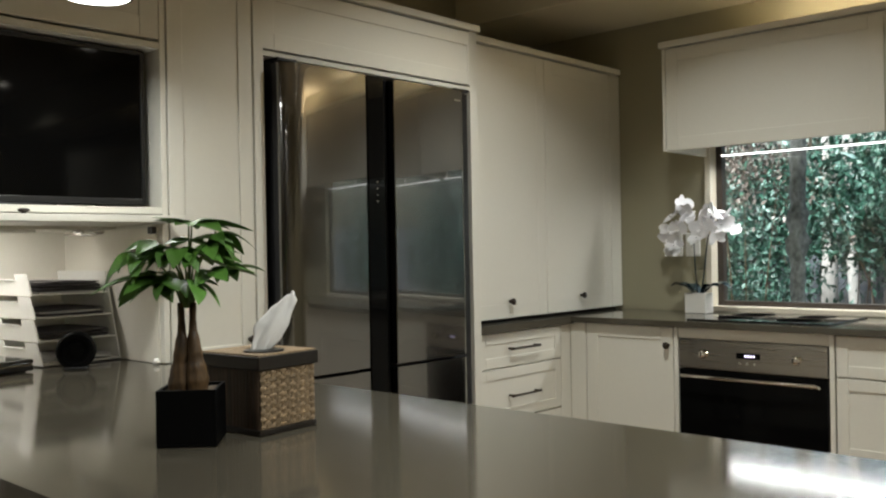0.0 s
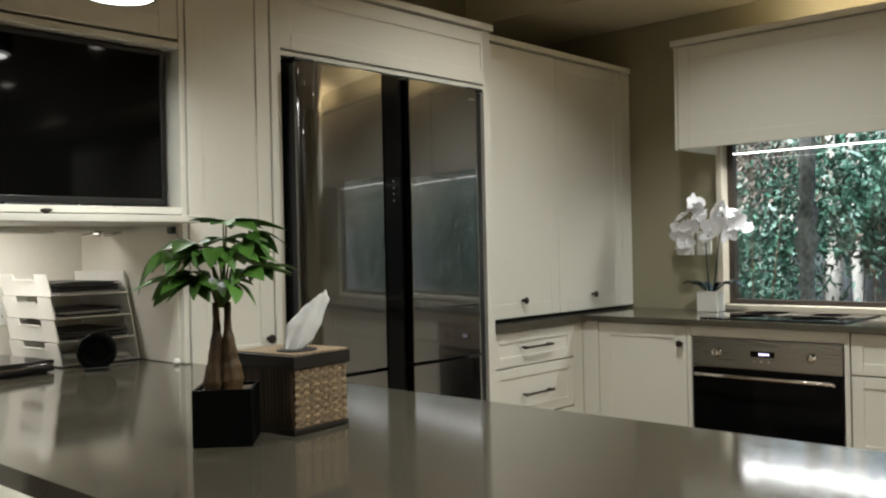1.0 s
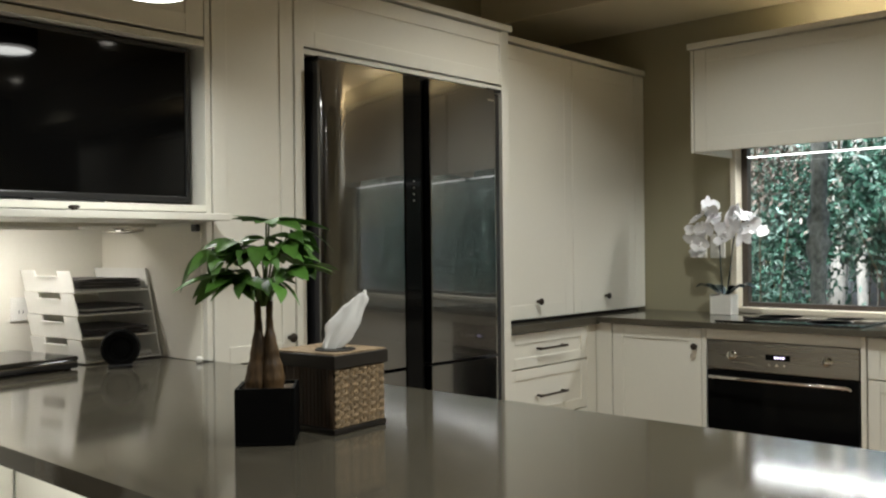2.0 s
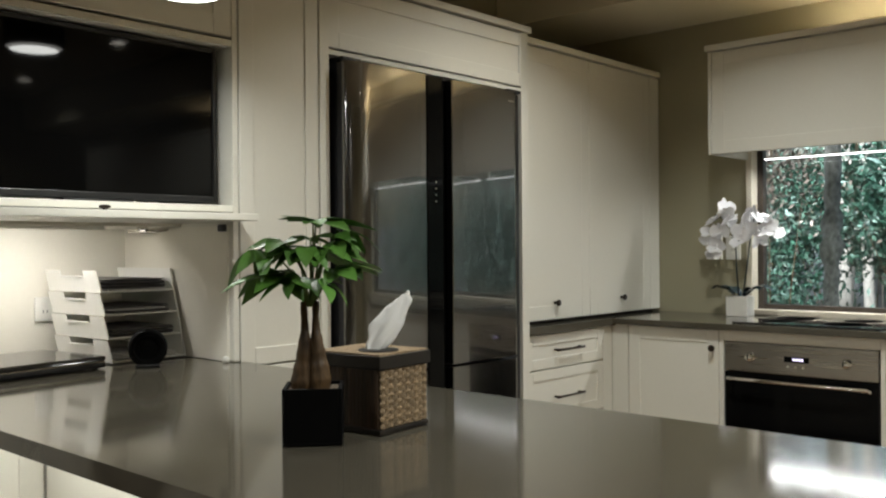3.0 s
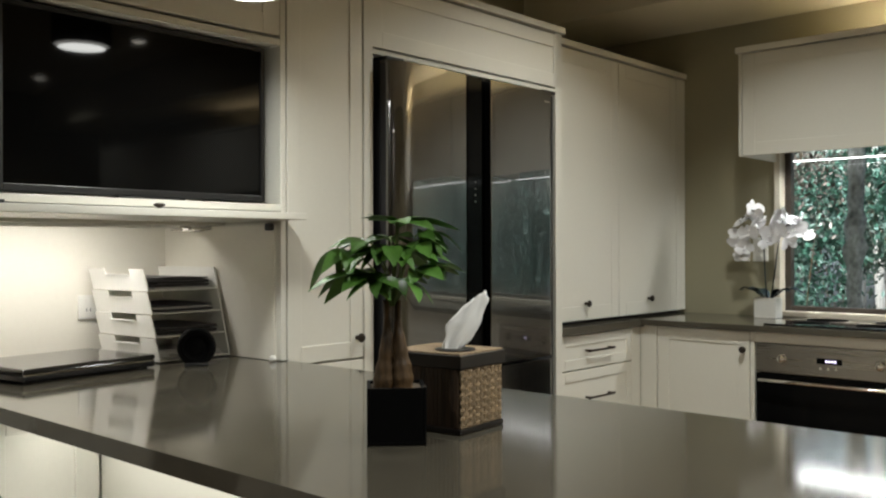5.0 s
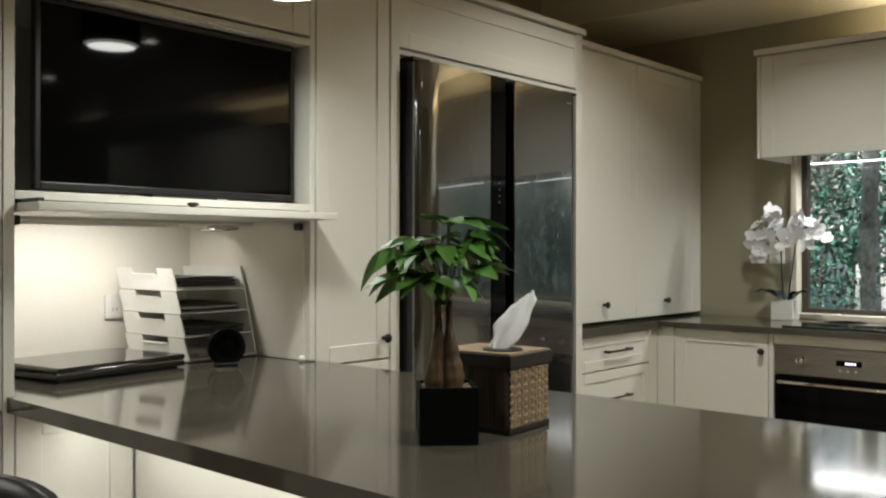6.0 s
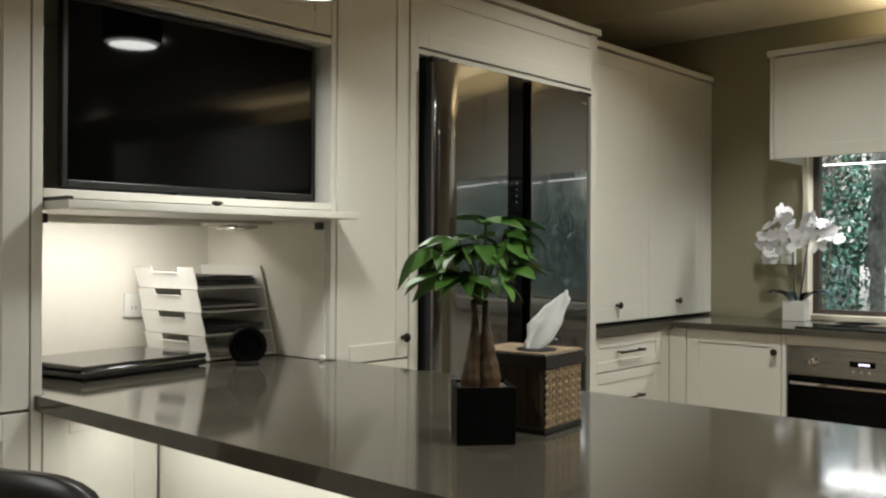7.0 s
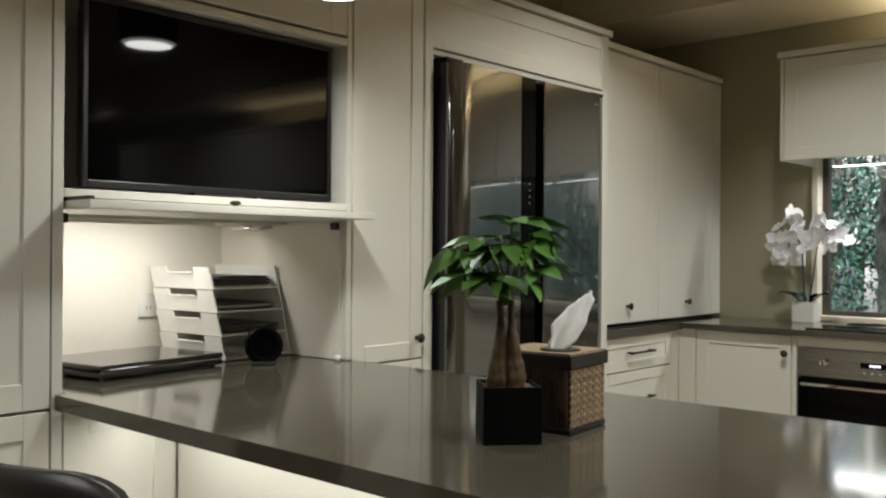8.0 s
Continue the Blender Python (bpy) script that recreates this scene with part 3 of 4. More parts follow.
hood = overhead_unit("range_hood", "cream boxed range hood cupboard with light strip over the cooktop", "range hood", 0.392, 1.288)
part("filter", box((0.60, -0.33, HZ0 + 0.072), (1.08, -0.215, HZ0 + 0.0855), 0.002), OVEN_STEEL, hood, "brushed steel grease filter")
overhead_unit("overhead_cupboard", "cream overhead cupboard with a lit underside above the window", "cupboard", 1.324, 2.38)
overhead_unit("overhead_cupboard", "cream overhead cupboard standing under the warm ceiling wash", "cupboard", 2.416, 5.2, False)

for sx in (0.228, 0.318):
    so = thing("power_socket", "white double power socket plate on the khaki wall", "socket", group="sockets over the bench")
    part("plate", box((sx - 0.036, -0.010, 1.160), (sx + 0.036, -0.0005, 1.272), 0.003), WHITE_PLASTIC, so)
    for k in (0, 1):
        part("rocker", box((sx - 0.008, -0.0135, 1.182 + 0.056 * k), (sx + 0.008, -0.0102, 1.194 + 0.056 * k), 0.001), WHITE_PLASTIC, so)
        for q in (-0.006, 0.006):
            part("pin_slot", box((sx + q - 0.001, -0.0108, 1.203 + 0.056 * k), (sx + q + 0.001, -0.0101, 1.212 + 0.056 * k)), DARK_GREY, so)

# ---- island ----
isl = thing("island_benchtop", "taupe polished stone island benchtop running into the nook", "benchtop")
part("island_slab", box((0.003, -3.414, 0.872), (3.3, -2.545, 0.905), 0), STONE, isl)
part("nook_slab", box((WX + 0.019, NY0 + 0.0065, 0.872), (0.0028, NY1 - 0.0065, 0.905)), STONE, isl)
ib = cabinet("island_cabinet", "cream panelled cabinet with knee space below the stone island")
part("body", box((0.004, -3.090, 0.10), (3.2, -2.60, 0.871), 0.001), CREAM, ib)
part("plinth", box((0.03, -3.05, 0.0), (3.15, -2.66, 0.099), 0), DARK_GREY, ib)
for x0, x1 in ((0.004, 1.05), (1.053, 2.10), (2.103, 3.2)):
    part("panel", box((x0, -3.113, 0.02), (x1, -3.091, 0.869), 0.0015), CREAM, ib, "flat cream panel")
part("light_strip", box((0.08, -3.316, 0.8605), (2.95, -3.306, 0.8715), 0.001), CREAM, ib, "slim light rail under the overhang")
nb = cabinet("nook_base_cabinet", "cream base cabinet with a shaker panel under the nook")
part("body", box((WX + 0.02, NY0 + 0.002, 0.0), (-0.022, NY1, 0.870), 0.0), CREAM, nb)
part("panel", shaker(0.0, NY0 + 0.003, -3.117, 0.10, 0.869, "x", rail=0.058), CREAM, nb, "cream shaker panel")

# ---- lamps ----
PEN_GLOW = glowing("pendant_diffuser", (1.0, 0.97, 0.90), 4.6)
# Same shade for both, though the eastern pendant is an added fill lamp.
for place in PENDANTS:
    drop = MAIN_CEILING - place[2]
    pen = thing("pendant_lamp", "black drum pendant lamp with a glowing white base, eastern one added unseen", "pendant lamp", place, group="pendants over the island")
    part("shade", lathe([(0.075, 0.006), (0.075, 0.0), (0.081, 0.0), (0.081, 0.125), (0.03, 0.130), (0.03, 0.126), (0.075, 0.120), (0.075, 0.006)], (0, 0, 0), "z", 40, False), BLACK_PLASTIC, pen, "matt black drum shade", True)
    part("diffuser", lathe([(0.0745, 0.001), (0.0745, 0.005)], (0, 0, 0), "z", 40), PEN_GLOW, pen, "glowing white diffuser")
    part("cord", tube([(0, 0, 0.126), (0, 0, drop - 0.03)], 0.003, 8), BLACK_PLASTIC, pen)
    part("ceiling_rose", lathe([(0.05, 0), (0.05, 0.029)], (0, 0, drop - 0.0295), "z", 24), BLACK_PLASTIC, pen)
# Ceiling fittings for these lamps, the added fill ones included.
for px, py, watts in DOWNLIGHTS_AND_FILL:
    dl = thing("downlight", "white recessed ceiling downlight with a warm glow, out of view, most added as fill", "downlight", (px, py, MAIN_CEILING), group="ceiling downlights")
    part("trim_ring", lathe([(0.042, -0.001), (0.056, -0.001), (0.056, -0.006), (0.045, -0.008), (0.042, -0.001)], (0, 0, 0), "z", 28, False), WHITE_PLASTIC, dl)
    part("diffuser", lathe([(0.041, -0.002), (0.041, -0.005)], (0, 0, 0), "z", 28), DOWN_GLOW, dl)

# ---- things on the island and in the nook ----
PC = (0.995, -3.104)
plant = thing("potted_plant", "young green money tree in a square matt black pot", "plant", (PC[0], PC[1], 0.905), 47)
pot = bmesh.new()
P = 0.0485
for lo, hi in (((-P, -P, 0.001), (P, P, 0.006)), ((-P, -P, 0.006), (-P + 0.006, P, 0.094)), ((P - 0.006, -P, 0.006), (P, P, 0.094)),
               ((-P + 0.006, -P, 0.006), (P - 0.006, -P + 0.006, 0.094)), ((-P + 0.006, P - 0.006, 0.006), (P - 0.006, P, 0.094))):
    add_box(pot, lo, hi, 0.0012)
part("pot", pot, POT_BLACK, plant, "square matt black pot")
soil = bmesh.new()
bmesh.ops.create_grid(soil, x_segments=14, y_segments=14, size=P - 0.005)
for v in soil.verts:
    v.co.z = 0.088 + 0.004 * noise.noise(v.co * 90)
part("soil", soil, SOIL, plant, "brown potting soil")
# trunks swell at the foot and lean together; local x runs along the picture's right
for bx, by, tx, ty, r0 in ((-0.0175, -0.004, -0.0155, 0.0, 0.0130), (0.0085, -0.006, 0.0055, 0.002, 0.0138)):
    pts, rad = [], []
    for i in range(25):
        s = i / 24
        pts.append((bx + (tx - bx) * s + 0.0022 * math.sin(5 * s + bx * 90), by + (ty - by) * s + 0.002 * math.cos(6 * s), 0.082 + 0.152 * s))
        q = min(1.0, s * 1.08)
        rad.append((r0 * (1 - q * q * (3 - 2 * q)) + 0.0055) * (1 + 0.06 * math.sin(17 * s + by * 300) + 0.05 * math.sin(41 * s + bx * 200)))
    part("trunk", tube(pts, rad, 14), BARK, plant, "swollen brown trunk", True)


def leaflet_mesh(length, width, droop, twist):
    bm = bmesh.new()
    n = 8
    rows = []
    for i in range(n + 1):
        s = i / n
        w = width * 0.5 * (math.sin(math.pi * min(1, s * 0.96 + 0.03) ** 0.85) ** 0.9 if 0 < s < 1 else 0.03)
        z = -droop * length * s * s
        x = length * (s - 0.18 * droop * s * s)
        row = []
        for k in (-1, -0.5, 0, 0.5, 1):
            row.append(bm.verts.new((x, k * w, z + 0.22 * w * abs(k) + 0.0022 * math.sin(9 * s + 3 * k) + twist * k * w * s)))
        rows.append(row)
    for a, b in zip(rows, rows[1:]):
        for k in range(4):
            bm.faces.new((a[k], a[k + 1], b[k + 1], b[k]))
    return bm


rnd = random.Random(7)
LEAF_MESHES = []
for i in range(7):
    bm = leaflet_mesh(1.0, 0.44 + 0.08 * rnd.random(), 0.05 + 0.11 * i, rnd.uniform(-0.25, 0.25))
    me = bpy.data.meshes.new("leaflet")
    bm.to_mesh(me)
    bm.free()
    me.materials.append(LEAF)
    for p in me.polygons:
        p.use_smooth = True
    LEAF_MESHES.append(me)
CROWN = 0.230
# hub of each compound leaf (right, away, height over the bench), heading in degrees, reach
HUBS = [(0.010, -0.01, 0.366, 175, 0.075, 0.15), (0.015, 0.0, 0.370, 5, 0.090, 0.2), (0.055, 0.0, 0.350, 0, 0.080, 0.9), (0.045, -0.02, 0.335, 330, 0.075, 0.5),
        (-0.045, 0.0, 0.335, 180, 0.080, 0.5), (-0.075, -0.01, 0.318, 190, 0.080, 0.95), (-0.035, -0.03, 0.280, 195, 0.105, 0.45), (-0.02, -0.045, 0.272, 250, 0.070, 0.55),
        (0.02, -0.045, 0.272, 300, 0.075, 0.55), (0.045, -0.02, 0.288, 345, 0.085, 0.4), (0.0, -0.03, 0.325, 265, 0.080, 0.5), (0.025, -0.025, 0.318, 310, 0.080, 0.5),
        (-0.025, -0.03, 0.318, 225, 0.080, 0.5), (0.03, 0.05, 0.320, 60, 0.085, 0.4), (-0.03, 0.05, 0.310, 120, 0.085, 0.4), (0.0, 0.05, 0.340, 90, 0.075, 0.3),
        (0.06, 0.03, 0.290, 30, 0.080, 0.5), (-0.05, 0.03, 0.285, 155, 0.080, 0.5)]
for hx, hy, hz, head, reach, drop in HUBS:
    hx -= 0.008
    stem = part("leaf", tube([(hx * 0.08 - 0.005, hy * 0.08 + 0.004, CROWN - 0.004), (hx * 0.35, hy * 0.35, CROWN + (hz - CROWN) * 0.55), (hx * 0.75, hy * 0.75, CROWN + (hz - CROWN) * 0.95), (hx, hy, hz)], [0.0026, 0.0018, 0.0014, 0.0014], 7), STALK, plant, "compound green leaf", True)
    for k in range(5):
        off = (k - 2) * 44 + rnd.uniform(-9, 9)
        size = reach * (1.0 - 0.13 * abs(k - 2)) * rnd.uniform(0.78, 1.15)
        ob = new("leaflet", LEAF_MESHES[min(6, max(0, int(drop * 6 + rnd.uniform(-0.9, 0.9))))])
        ob.parent = stem
        ob.matrix_basis = Matrix.Translation((hx, hy, hz)) @ pose(0, 0, 0, 0, 0, head + off) @ pose(0, 0, 0, rnd.uniform(-26, 26), rnd.uniform(-14, 12) + 8 * drop, 0) @ Matrix.Diagonal((size, size, size, 1))

BOXC = (0.973, -2.951)
tb = thing("tissue_box", "woven rattan and dark bamboo tissue box with a lid", "tissue box", (BOXC[0], BOXC[1], 0.905), 5.5)
HW, HD = 0.078, 0.068
part("core", box((-HW + 0.006, -HD + 0.006, 0.004), (HW - 0.006, HD - 0.006, 0.118)), DARK_TRIM, tb)
part("base_band", box((-HW, -HD, 0.001), (HW, HD, 0.010), 0.0015), DARK_TRIM, tb, "black base band")
lid = part("lid", box((-HW - 0.003, -HD - 0.003, 0.113), (HW + 0.003, HD + 0.003, 0.137), 0.002), DARK_TRIM, tb, "black lid band")
n_top = 22
for i in range(n_top):
    y = -HD + 2 * HD * (i + 0.5) / n_top
    part("cane", box((-HW + 0.001, y - 0.0027, 0.1365), (HW - 0.001, y + 0.0027, 0.1395), 0.0), RATTAN, lid)
part("opening", lathe([(0.001, 0), (0.036, 0), (0.036, 0.0022), (0.031, 0.003), (0.001, 0.0025)], (0.026, -0.010, 0.1395), "z", 30), BLACK_PLASTIC, lid, "black oval opening")
slat = bpy.data.meshes.new("slat")
sb = box((-0.0042, -0.0018, 0.0105), (0.0042, 0.0018, 0.1125), 0.001)
sb.to_mesh(slat)
sb.free()
slat.materials.append(SLAT_WOOD)
for sy in (-1, 1):
    for i in range(16):
        ob = new("slat", slat)
        ob.parent = tb
        ob.matrix_basis = pose(-HW + 0.006 + (2 * HW - 0.012) * (i + 0.5) / 16, sy * (HD - 0.0045), 0)
# woven ends: upright canes with strands passing before and behind them
weave = bpy.data.meshes.new("strand")
wb = bmesh.new()
N = 11
prev = None
for i in range(N * 4 + 1):
    y = -HD + 0.004 + (2 * HD - 0.008) * i / (N * 4)
    x = 0.0024 * math.sin(math.pi * i / 4)
    ring = [wb.verts.new((x + dx, y, dz)) for dx, dz in ((-0.0012, -0.0031), (0.0012, -0.0031), (0.0019, 0.0), (0.0012, 0.0031), (-0.0012, 0.0031))]
    if prev:
        for k in range(5):
            wb.faces.new((prev[k], prev[(k + 1) % 5], ring[(k + 1) % 5], ring[k]))
    prev = ring
wb.to_mesh(weave)
wb.free()
weave.materials.append(RATTAN)
cane = bpy.data.meshes.new("upright_cane")
cb = box((-0.0012, -0.0026, 0.0105), (0.0012, 0.0026, 0.1125), 0.0008)
cb.to_mesh(cane)
cb.free()
cane.materials.append(RATTAN)
for sx in (-1, 1):
    for i in range(N):
        ob = new("upright_cane", cane)
        ob.parent = tb
        ob.matrix_basis = pose(sx * (HW - 0.003), -HD + 0.004 + (2 * HD - 0.008) * (i + 0.5) / N, 0)
    for i in range(15):
        ob = new("strand", weave)
        ob.parent = tb
        ob.matrix_basis = pose(sx * (HW - 0.003), 0, 0.0145 + 0.0067 * i, 0, 0, 0) @ Matrix.Diagonal((-1 if i % 2 else 1, 1, 1, 1))

ti = bmesh.new()
NU, NV = 26, 14
grid = []
for j in range(NV + 1):
    s = j / NV
    row = []
    half = 0.010 + 0.020 * math.sin(math.pi * min(1, 0.12 + s * 0.80)) * (1 if s < 0.9 else 0.62)
    for i in range(NU):
        a = 2 * math.pi * i / NU
        fold = 1 + 0.42 * math.sin(4 * a + 3 * s) + 0.28 * math.sin(9 * a - 6 * s)
        u = half * math.cos(a) * (1 + 0.12 * math.sin(3 * a + 9 * s) + 0.07 * math.sin(16 * s))
        v = 0.009 * math.sin(a) * fold * (1 - 0.7 * s)
        row.append(ti.verts.new((u + 0.048 * s, v, 0.094 * s * (1 + 0.09 * math.cos(a) + 0.03 * math.sin(3 * a)))))
    grid.append(row)
for r0, r1 in zip(grid, grid[1:]):
    for k in range(NU):
        ti.faces.new((r0[k], r0[(k + 1) % NU], r1[(k + 1) % NU], r1[k]))
ti.faces.new(grid[-1])
tissue = finish("tissue", ti, TISSUE, smooth=True)
tissue.matrix_basis = pose(0.998, -2.964, 1.0475, 0, 0, 45)
tagged(tissue, "white folded tissue sticking up from its box", "tissue")

# letter trays
TR = thing("letter_tray", "white plastic five-tier letter tray with papers", "letter tray", (-0.222, -2.706, 0.905), 3)
W, D = 0.117, 0.294
LEAN = 0.076 / 0.27
for k in range(5):
    z = 0.004 + 0.0655 * k
    back = -LEAN * z
    if k < 4:
        t = bmesh.new()
        add_box(t, (-D + back, -W, z), (back, W, z + 0.004), 0.001)
        tier = part("tier", t, WHITE_PLASTIC, TR, "white tray shelf")
        # front panel with a cut grip, seen from the side of the nook
        g = bmesh.new()
        h = 0.0655
        for x0, x1, zt in ((-D, -D * 0.70, h - 0.002), (-D * 0.70, -D * 0.26, h - 0.019), (-D * 0.26, 0.0, h - 0.002)):
            vs = []
            for yy in (-W - 0.003, -W):
                for xx, zz in ((x0, 0.0), (x1, 0.0), (x1, zt), (x0, zt)):
                    vs.append(g.verts.new((xx + back - LEAN * zz, yy - 0.006 * (zz / h), z + zz)))
            for f in ((0, 1, 2, 3), (7, 6, 5, 4), (0, 4, 5, 1), (1, 5, 6, 2), (2, 6, 7, 3), (3, 7, 4, 0)):
                g.faces.new([vs[q] for q in f])
        part("side_panel", g, WHITE_PLASTIC, tier, "white side panel with a hand grip")
        lip = box((-D * 0.70 + back - LEAN * 0.046, -W - 0.016, z + 0.0445), (-D * 0.26 + back - LEAN * 0.046, -W - 0.003, z + 0.0475), 0.001)
        part("grip_lip", lip, WHITE_PLASTIC, tier)
        far = bmesh.new()
        vs = []
        for yy in (W, W + 0.004):
            for xx, zz in ((-D, 0.0), (0.0, 0.0), (0.0, h), (-D, h)):
                vs.append(far.verts.new((xx + back - LEAN * zz, yy, z + zz)))
        for f in ((0, 1, 2, 3), (7, 6, 5, 4), (0, 4, 5, 1), (1, 5, 6, 2), (2, 6, 7, 3), (3, 7, 4, 0)):
            far.faces.new([vs[q] for q in f])
        part("end_panel", far, WHITE_PLASTIC, tier)
        part("back_rail", box((-D + back, -W, z + 0.004), (-D + back + 0.004, W, z + 0.03)), WHITE_PLASTIC, tier)
for k, (h, mat) in enumerate(((0.010, PAPER), (0.016, DARK_PAPER), (0.016, DARK_PAPER), (0.030, DARK_PAPER))):
    z = 0.0084 + 0.0655 * k
    pp = thing("paper_stack", ("loose grey papers" if mat == PAPER else "dark folders and papers") + " lying in the letter tray", "papers")
    pp.matrix_basis = TR.matrix_basis.copy()
    q = 0.0
    r2 = random.Random(30 + k)
    while q < h:
        th = r2.uniform(0.002, 0.007)
        o, turn = r2.uniform(-0.016, 0.008), r2.uniform(-3, 3)
        sheet = box((-0.115, -W + 0.016 + r2.uniform(0, 0.02), 0), (0.118 + o, W - 0.006 - r2.uniform(0, 0.016), th * 0.9), 0.0006)
        bmesh.ops.subdivide_edges(sheet, edges=[e for e in sheet.edges if abs(e.verts[0].co.y - e.verts[1].co.y) > 0.1], cuts=7)
        wave = r2.uniform(0, 6)
        for v in sheet.verts:
            v.co.z += 0.0016 * q / h * (1 + math.sin(28 * v.co.y + wave))
        bmesh.ops.transform(sheet, matrix=pose(-0.135 - LEAN * z, 0, z + q, 0, 0, turn), verts=sheet.verts)
        part("folder", sheet, mat if r2.random() < 0.75 else (PAPER if mat == DARK_PAPER else DARK_PAPER), pp)
        q += th

# Round black object of unsettled kind: a ring on a small base.
sp = thing("round_desk_object", "small round black object standing on the stone bench", "speaker", (-0.110, -2.778, 0.905), 58)
part("ring", lathe([(0.030, 0.014), (0.046, 0.012), (0.052, 0.004), (0.052, -0.022), (0.047, -0.030), (0.037, -0.030), (0.034, -0.022), (0.012, -0.016)], (0, 0, 0.053), "y", 40), POT_BLACK, sp, "black round housing")
part("front_disc", lathe([(0.024, -0.018), (0.022, -0.024), (0.008, -0.026)], (0, 0, 0.053), "y", 32), POT_BLACK, sp, "dark front")
part("base", box((-0.032, -0.035, 0.001), (0.032, 0.02, 0.010), 0.003), BLACK_PLASTIC, sp)

lap = thing("laptop", "closed glossy black laptop lying on the bench", "laptop", (-0.292, -3.085, 0.905), 8)
part("base", box((-0.13, -0.19, 0.004), (0.160, 0.19, 0.019), 0.004), BLACK_PLASTIC, lap)
part("lid", box((-0.13, -0.19, 0.0225), (0.162, 0.19, 0.036), 0.005), material("laptop_lid", (0.03, 0.028, 0.026), 0.09, vary=0.1, bump=0, spec=0.7), lap, "glossy dark lid")
part("trim", box((0.150, -0.186, 0.0192), (0.1615, 0.186, 0.0224)), CHROME, lap, "thin silver edge")
for fx in (-0.11, 0.14):
    for fy in (-0.17, 0.17):
        part("foot", lathe([(0.008, 0.0005), (0.008, 0.0045)], (fx, fy, 0), "z", 12), BLACK_PLASTIC, lap)

ns = thing("power_socket", "white double power socket plate inside the nook", "socket")
part("plate", box((WX + 0.0185, -2.877, 1.012), (WX + 0.027, -2.762, 1.086), 0.003), WHITE_PLASTIC, ns)
for k in (0, 1):
    part("rocker", box((WX + 0.0272, -2.857 + 0.055 * k, 1.062), (WX + 0.0305, -2.845 + 0.055 * k, 1.076), 0.001), WHITE_PLASTIC, ns)
    for q in (-0.006, 0.006):
        part("pin_slot", box((WX + 0.0268, -2.847 + 0.055 * k + q, 1.036), (WX + 0.0276, -2.845 + 0.055 * k + q, 1.046)), DARK_GREY, ns)
part_stop = thing("door_stop", "small white bumper on the bench", "bumper", (-0.012, -2.592, 0.905))
part("pad", lathe([(0.010, 0.0005), (0.010, 0.012), (0.006, 0.018)], (0, 0, 0), "z", 16), WHITE_PLASTIC, part_stop, "", True)

# ---- orchid by the window ----
orc = thing("orchid", "white orchid in a square white pot by the window", "plant", (0.398, -0.115, 0.905))
ob_ = bmesh.new()
for lo, hi in (((-0.05, -0.04, 0.001), (0.05, 0.04, 0.010)), ((-0.05, -0.04, 0.010), (-0.044, 0.04, 0.092)), ((0.044, -0.04, 0.010), (0.05, 0.04, 0.092)),
               ((-0.044, -0.04, 0.010), (0.044, -0.034, 0.092)), ((-0.044, 0.034, 0.010), (0.044, 0.04, 0.092))):
    add_box(ob_, lo, hi, 0.0015)
part("pot", ob_, WHITE_PLASTIC, orc, "square white ceramic pot")
part("soil", box((-0.043, -0.033, 0.02), (0.043, 0.033, 0.082)), SOIL, orc)
STEMS = [[(-0.005, 0, 0.08), (-0.012, -0.005, 0.20), (-0.015, -0.01, 0.33), (-0.045, -0.02, 0.43), (-0.10, -0.03, 0.465), (-0.13, -0.03, 0.42)],
         [(0.012, 0, 0.08), (0.030, 0, 0.20), (0.045, 0, 0.32), (0.07, -0.005, 0.44), (0.13, -0.01, 0.45), (0.19, -0.01, 0.40)]]
for pts in STEMS:
    part("stem", tube(pts, [0.0035, 0.0032, 0.003, 0.0026, 0.0022, 0.002], 8), ORCHID_LEAF, orc, "thin dark flower stem", True)
for hx, hy, rot, ln in ((-0.02, 0, 175, 0.13), (0.02, -0.01, 5, 0.15), (0.0, -0.03, 215, 0.11), (0.02, 0.0, 330, 0.12), (0.0, 0.01, 150, 0.10)):
    lm = leaflet_mesh(ln, ln * 0.52, 0.15, 0.1)
    for v in lm.verts:
        v.co.z += 1.05 * v.co.x - 5.0 * v.co.x ** 2
    bmesh.ops.transform(lm, matrix=pose(hx, hy, 0.088, 0, 0, rot), verts=lm.verts)
    part("leaf", lm, ORCHID_LEAF, orc, "dark strap leaf", True)


def petal(bm, m, length, width, cup):
    n = 5
    rows = []
    for i in range(n + 1):
        s = i / n
        w = width * 0.5 * max(0.12, math.sin(math.pi * (0.08 + 0.86 * s)) ** 0.7)
        rows.append([bm.verts.new(m @ Vector((length * s, k * w, cup * length * s * s + 0.1 * w * k * k))) for k in (-1, -0.4, 0.4, 1)])
    for a, b in zip(rows, rows[1:]):
        for k in range(3):
            bm.faces.new((a[k], a[k + 1], b[k + 1], b[k]))


